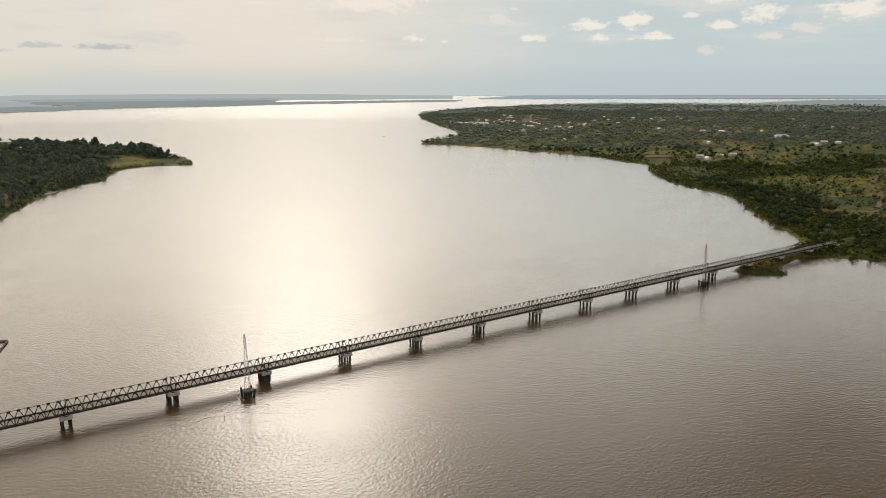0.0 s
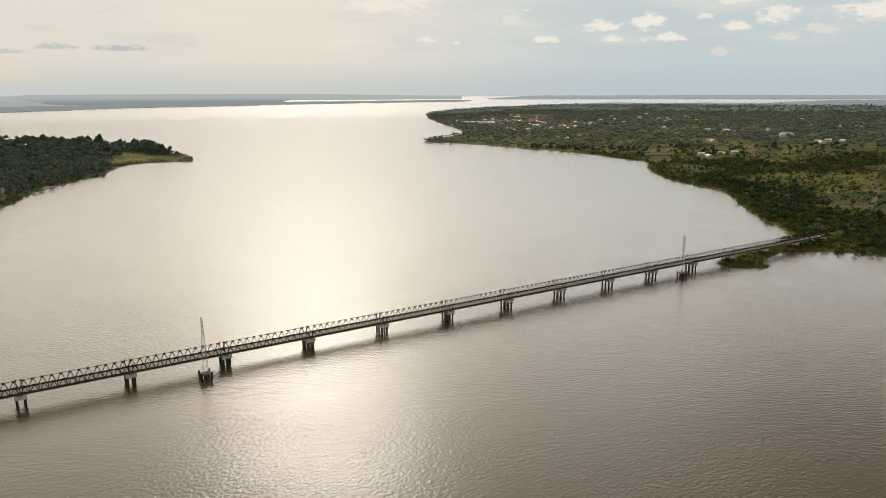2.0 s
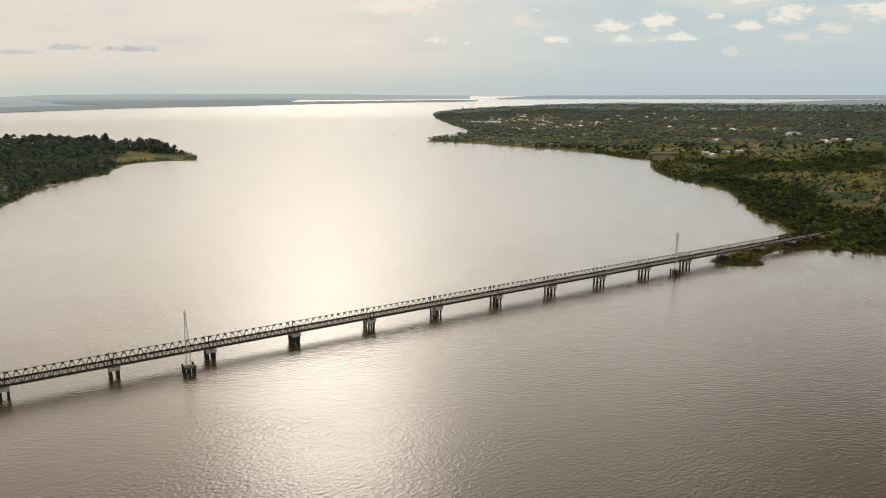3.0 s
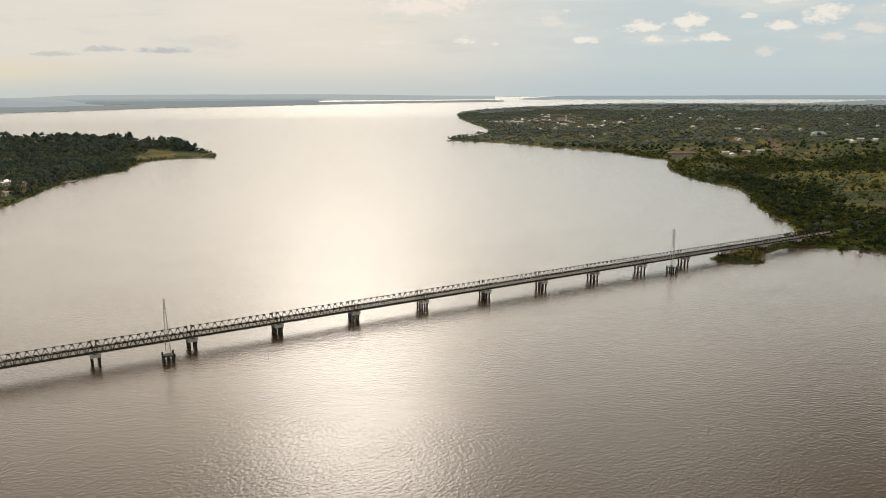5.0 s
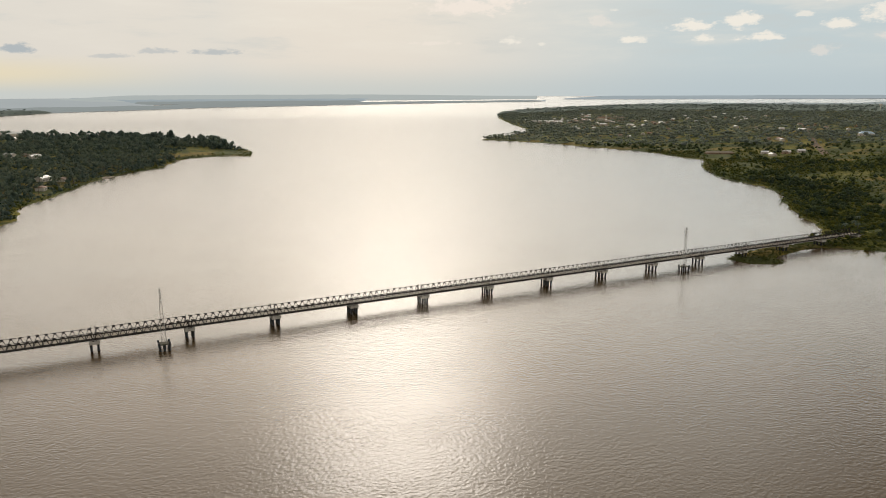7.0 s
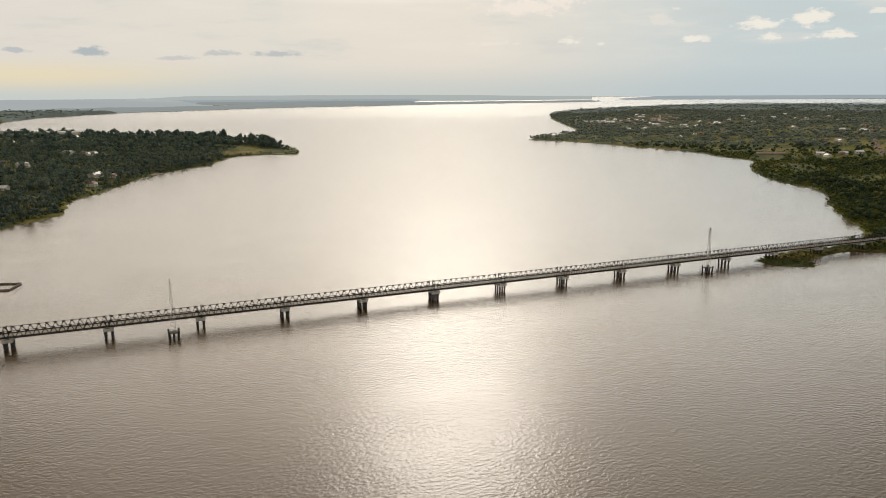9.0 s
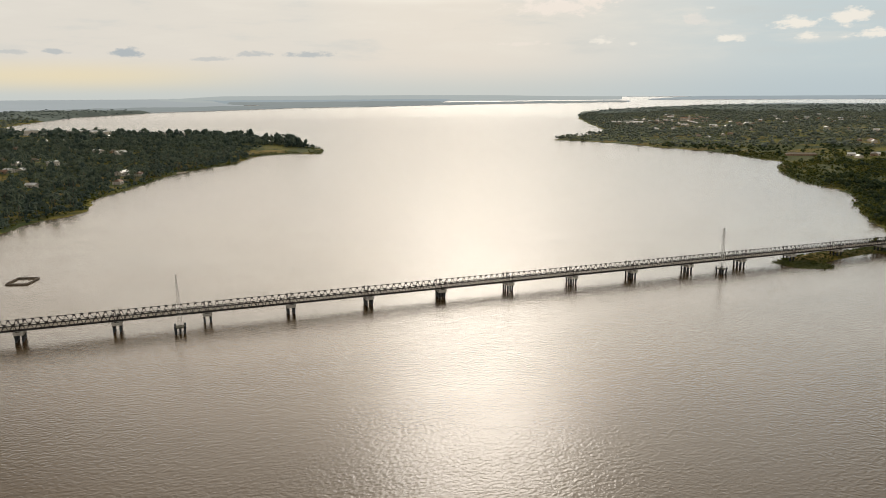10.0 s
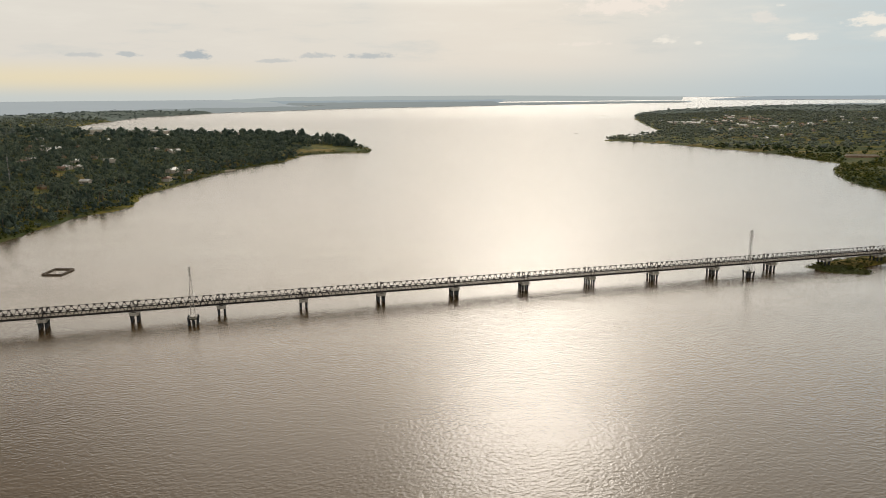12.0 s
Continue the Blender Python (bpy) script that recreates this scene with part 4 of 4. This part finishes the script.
def sand_bank(x, y, a, b, turn, label):
    bm = bmesh.new()
    g = ground_at(x, y)
    top = bm.verts.new((0, 0, 0.25))
    rings = []
    for f, h in ((0.55, 0.2), (1.0, -0.35)):
        rings.append([bm.verts.new((a * f * (1 + 0.3 * noise.noise((k * 0.7, x, f))) * math.cos(k * 0.2618), b * f * (1 + 0.3 * noise.noise((k * 0.7, y, f))) * math.sin(k * 0.2618), h)) for k in range(24)])
    for k in range(24):
        bm.faces.new((top, rings[0][k], rings[0][(k + 1) % 24]))
        bm.faces.new((rings[0][k], rings[1][k], rings[1][(k + 1) % 24], rings[0][(k + 1) % 24]))
    ob = part("sand_bank", bm, SAND)
    ob.matrix_world = pose(x, y, max(g, 0.0) + 0.15, 0, 0, turn)
    return tagged(ob, label, "sand bank", kind="structure")


sand_bank(-10, 674, 17, 6, 70, "pale sand landing on the wooded island shore")
sand_bank(190, 925, 22, 4, -20, "narrow pale sand spit at the island's tip")
sand_bank(95, 868, 12, 4, 60, "small pale sand patch on the island shore")


# ---- buildings ----
def house(m, length, width, height, pitch, wall_mat, roof_mat, label, hip=0.0):
    h = thing("house", m, label, "house")
    L, W = length / 2, width / 2
    bm = bmesh.new()
    block(bm, -L, L, -W, W, -2.0, height)
    if not hip:
        for s in (-1, 1):
            v = [bm.verts.new(p) for p in ((s * L, -W, height), (s * L, W, height), (s * L, 0, height + pitch * 0.93))]
            bm.faces.new(v)
    part("wall", bm, wall_mat, h)
    bm = bmesh.new()
    e, t = 0.5, 0.14
    R = L + e - hip * L
    lo = [(-L - e, -W - e), (L + e, -W - e), (L + e, W + e), (-L - e, W + e)]
    for dz in (0.02, 0.02 + t):
        b = [bm.verts.new((x, y, height - 0.12 + dz)) for x, y in lo]
        r = [bm.verts.new((-R, 0, height + pitch + dz)), bm.verts.new((R, 0, height + pitch + dz))]
        for f in ((b[0], b[1], r[1], r[0]), (b[2], b[3], r[0], r[1]), (b[1], b[2], r[1]), (b[3], b[0], r[0])):
            if len(f) == 4 or hip:
                bm.faces.new(f)
    part("roof", bm, roof_mat, h)
    bm = bmesh.new()
    block(bm, -0.5, 0.5, -W - 0.05, -W + 0.05, 0.0, 2.05)
    part("door", bm, DARK, h)
    n = max(1, int(length / 4))
    for i in range(n):
        for s in (-1, 1):
            x = s * (1.6 + i * 2.6)
            if abs(x) + 0.6 < L:
                bm = bmesh.new()
                block(bm, x - 0.5, x + 0.5, -W - 0.05, -W + 0.05, 0.95, 2.0)
                part("window", bm, DARK, h)
    return h


KINDS = [(11, 7.5, 3.2, 1.8, WALL_PALE, ROOF_TIN, "pale plastered house with a weathered tin roof", 0.0),
         (8.5, 6, 2.7, 2.2, WALL_MUD, ROOF_THATCH, "earth-walled cottage with a grey thatched roof", 0.5),
         (13, 8.5, 3.3, 1.8, WALL_PALE, ROOF_RUST, "pale plastered house with a rusty tin roof", 0.5),
         (18, 9, 4.2, 2.0, WALL_PALE, ROOF_TIN, "long whitewashed house under a bright tin roof", 0.0),
         (9.5, 7, 3.0, 1.6, WALL_MUD, ROOF_RUST, "brown earth-walled house with a rusty roof", 0.0)]
made = [None] * len(KINDS)
for i, (hx, hy, hr) in enumerate(HOUSE_SPOTS[:-6]):
    gz, gs = (float(v[0]) for v in land(np.array([hx]), np.array([hy])))
    if gs < 8:
        continue
    if hr > 10.5:
        continue
    k = spots.choice((0, 0, 1, 2, 3, 4))
    m = pose(hx, hy, gz, 0, 0, spots.choice((0, 90)) + spots.uniform(-25, 25) - 30)
    if made[k] is None:
        made[k] = house(m, *KINDS[k][:6], KINDS[k][6], KINDS[k][7])
    else:
        copy_thing(made[k], m)
for i, (hx, hy) in enumerate(LONG_HOUSES):
    m = pose(hx, hy, ground_at(hx, hy), 0, 0, 12 * math.sin(i * 2.3))
    if i == 0:
        block_house = house(m, 30, 10, 13.0, 2.2, WALL_PALE, ROOF_TIN, "long white three-storey block with a tin roof", 0.2)
    else:
        copy_thing(block_house, m)
house(pose(1336, 591, ground_at(1336, 591), 0, 0, -40), 26, 14, 5.0, 3.5, WALL_PALE, ROOF_BLUE, "large pale hall with a light blue tin roof", 0.4)
house(pose(894, 544, ground_at(894, 544) - 0.5, 0, 0, -30), 44, 11, 3.2, 1.8, WALL_MUD, ROOF_THATCH, "long low shed under a grey roof", 0.15)
house(pose(-168, 739, ground_at(-168, 739), 0, 0, -10), 15, 8, 5.5, 1.0, WALL_PALE, ROOF_TIN, "big white two-storey house among palms", 0.3)


def chapel(m):
    c = thing("chapel", m, "tall whitewashed chapel with a square tower", "chapel")
    bm = bmesh.new()
    block(bm, -14, 10, -6, 6, -2, 9)
    part("nave", bm, WALL_PALE, c)
    bm = bmesh.new()
    v = [bm.verts.new(p) for p in ((-14.4, -6.6, 8.8), (10, -6.6, 8.8), (10, 6.6, 8.8), (-14.4, 6.6, 8.8), (-14.4, 0, 13), (10, 0, 13))]
    for f in ((0, 1, 5, 4), (2, 3, 4, 5), (1, 2, 5), (3, 0, 4)):
        bm.faces.new([v[i] for i in f])
    part("roof", bm, ROOF_RUST, c)
    bm = bmesh.new()
    block(bm, 10, 15, -2.6, 2.6, -2, 17, 0.3)
    tube(bm, (12.5, 0, 17), (12.5, 0, 20), 2.4, 0.1, 4)
    part("tower", bm, WALL_PALE, c)
    for x in (-11, -6, -1, 4):
        bm = bmesh.new()
        block(bm, x - 0.6, x + 0.6, -6.06, -5.95, 3, 6.5)
        part("window", bm, DARK, c)


chapel(pose(1485, 1582, ground_at(1485, 1582), 0, 0, -50))


def water_tower(m):
    w = thing("water_tower", m, "tall white concrete water tower above the trees", "water tower")
    bm = bmesh.new()
    tube(bm, (0, 0, -2), (0, 0, 24), 2.2, 1.8, 14)
    part("shaft", bm, WALL_PALE, w)
    bm = bmesh.new()
    tube(bm, (0, 0, 24), (0, 0, 26), 1.8, 5.0, 18)
    tube(bm, (0, 0, 26), (0, 0, 31), 5.0, 5.0, 18)
    part("tank", bm, WALL_PALE, w)


water_tower(pose(2718, 1456, ground_at(2718, 1456)))


def radio_mast(m):
    r = thing("radio_mast", m, "thin red and white lattice radio mast among palms", "mast")
    for i, (z0, z1) in enumerate(zip(range(0, 36, 6), range(6, 42, 6))):
        bm = bmesh.new()
        for a in (0, 2.094, 4.189):
            c, s = math.cos(a) * 0.55, math.sin(a) * 0.55
            c2, s2 = math.cos(a + 2.094) * 0.55, math.sin(a + 2.094) * 0.55
            beam(bm, (c, s, z0), (c, s, z1), 0.1, 0.1)
            for k in range(4):
                beam(bm, (c, s, z0 + k * 1.5), (c2, s2, z0 + k * 1.5 + 1.5), 0.06, 0.06)
        part("mast_section", bm, GALV, r)


radio_mast(pose(-215, 470, ground_at(-215, 470) - 0.2))


# ---- on the water ----
def fish_pen():
    p = thing("fish_pen", pose(-92.5, 108.3, LEVEL, 0, 0, -17), "square brown net fish pen on stakes in the lagoon", "fish pen")
    a, b = 5.6, 6.8
    corners = [(-a, -b), (a, -b), (a, b), (-a, b)]
    for (x0, y0), (x1, y1) in zip(corners, corners[1:] + corners[:1]):
        bm = bmesh.new()
        beam(bm, (x0, y0, 0.2), (x1, y1, 0.2), 0.10, 1.0)
        part("net_wall", bm, NET, p)
        bm = bmesh.new()
        beam(bm, (x0, y0, 0.76), (x1, y1, 0.76), 0.35, 0.1)
        part("walk_board", bm, NET, p)
        for i in range(6):
            t = i / 6
            bm = bmesh.new()
            tube(bm, (x0 + (x1 - x0) * t, y0 + (y1 - y0) * t, -2.0), (x0 + (x1 - x0) * t, y0 + (y1 - y0) * t, 1.05 + 0.15 * math.sin(i * 2.1)), 0.07, 0.06, 6)
            part("post", bm, NET, p)


fish_pen()


def stakes():
    bm = bmesh.new()
    tube(bm, (0, 0, -2), (0.08, 0.05, 1.3), 0.05, 0.035, 6)
    s = part("fishing_stake", bm, BOAT)
    tagged(s, "thin dark fishing stake standing in the water", "stake", "fishing stakes in the lagoon")
    s.matrix_world = pose(-92, -18, LEVEL)
    r = random.Random(11)
    for i in range(34):
        x, y = (r.uniform(-88, -60), -18 + r.uniform(-1, 1)) if i < 8 else (r.uniform(-60, 330), r.uniform(-34, -18)) if i < 26 else (r.uniform(-10, 120), r.uniform(40, 70))
        copy_thing(s, pose(x, y, LEVEL + r.uniform(-0.5, 0.3), r.uniform(-6, 6), r.uniform(-6, 6), r.uniform(0, 360)))


stakes()


def canoe(m, length):
    """A long dugout: lofted hull, open inside, with thwarts."""
    c = thing("canoe", m, "long dark wooden canoe lying on the water", "canoe")
    bm = bmesh.new()
    rings = []
    for t in np.linspace(-1, 1, 9):
        w, z = 0.75 * (1 - t * t) ** 0.6 + 0.05, 0.45 + 0.35 * t * t
        rings.append([bm.verts.new((t * length / 2, y, h)) for y, h in ((-w, z), (-w * 0.75, -0.1), (w * 0.75, -0.1), (w, z), (w * 0.86, z - 0.02), (w * 0.6, 0.1), (-w * 0.6, 0.1), (-w * 0.86, z - 0.02))])
    for a, b in zip(rings, rings[1:]):
        for k in range(8):
            bm.faces.new((a[k], a[(k + 1) % 8], b[(k + 1) % 8], b[k]))
    bmesh.ops.recalc_face_normals(bm, faces=bm.faces)
    part("hull", bm, BOAT, c)
    for x in (-0.2, 0.2):
        bm = bmesh.new()
        beam(bm, (x * length, -0.6, 0.38), (x * length, 0.6, 0.38), 0.25, 0.05)
        part("thwart", bm, BOAT, c)


canoe(pose(816, 1354, LEVEL, 0, 0, 20), 16)
canoe(pose(168, 927, LEVEL, 0, 0, -15), 13)
canoe(pose(176, 925, LEVEL, 0, 0, -5), 11)


# ---- trees near the water, one by one ----
def tree(m, size, tall, template, label):
    t = thing("tree", m, label, "tree", "trees along the shore")
    bm = bmesh.new()
    tube(bm, (0, 0, -0.6), (0.1, 0, tall * 0.45), 0.20, 0.13, 7)
    for a in (0.4, 2.3, 4.5):
        tube(bm, (0.05, 0, tall * 0.35), (math.cos(a) * size * 0.5, math.sin(a) * size * 0.5, tall * 0.7), 0.10, 0.05, 5)
    part("trunk", bm, BARK, t)
    v = template[0] * np.array([size, size, size * 0.95]) + np.array([0, 0, tall * 0.68])
    c = new("crown", sheet_mesh("crown", v, template[1], LEAF_TREE, False))
    c.parent = t
    return t


def palm(m, tall, template, label):
    t = thing("palm_tree", m, label, "palm", "palms along the shore")
    for nm, (v, f), mat in (("trunk", template[0], BARK), ("crown", template[1], LEAF_PALM_HAZED)):
        c = new(nm, sheet_mesh(nm, v * tall, f, mat, False))
        c.parent = t
    return t


def shore_trees():
    r = random.Random(3)
    models = []
    done = 0
    while done < 130:
        x, y = r.uniform(440, 800), r.uniform(-60, 420)
        g, s = (float(v[0]) for v in land(np.array([x]), np.array([y])))
        if s < 5 or s > 75 or math.hypot(x - CX, y - CY) > 950 or (abs(y - 12 - (x - 480) * 0.28) < 12):
            continue
        m = pose(x, y, g, 0, 0, r.uniform(0, 360))
        if len(models) < 5:
            models.append(tree(m, 3.4 + 0.5 * len(models), 5.5 + 0.8 * len(models), NEAR_CROWNS[len(models)], "dark green broadleaf tree in the shore scrub"))
        else:
            copy_thing(r.choice(models), m @ Matrix.Scale(r.uniform(0.55, 1.0), 4))
        done += 1
    models, done = [], 0
    while done < 120:
        x, y = r.uniform(-190, 190), r.uniform(250, 930)
        g, s = (float(v[0]) for v in land(np.array([x]), np.array([y])))
        if s < 12 or s > 75 or math.hypot(x - 175, y - 950) < 90:
            continue
        m = pose(x, y, g - 0.1, 0, 0, r.uniform(0, 360))
        if len(models) < 5:
            models.append(palm(m, 10.0 + len(models) * 1.3, PALMS[len(models)], "tall coconut palm on the island shore"))
        else:
            copy_thing(r.choice(models), m)
        done += 1
    for x, y in ((462, 14), (470, 22), (468, -6), (478, 3), (489, 32), (455, 19)):
        copy_thing(models[1], pose(x, y, ground_at(x, y), 0, 0, x) @ Matrix.Scale(0.65, 4))


shore_trees()
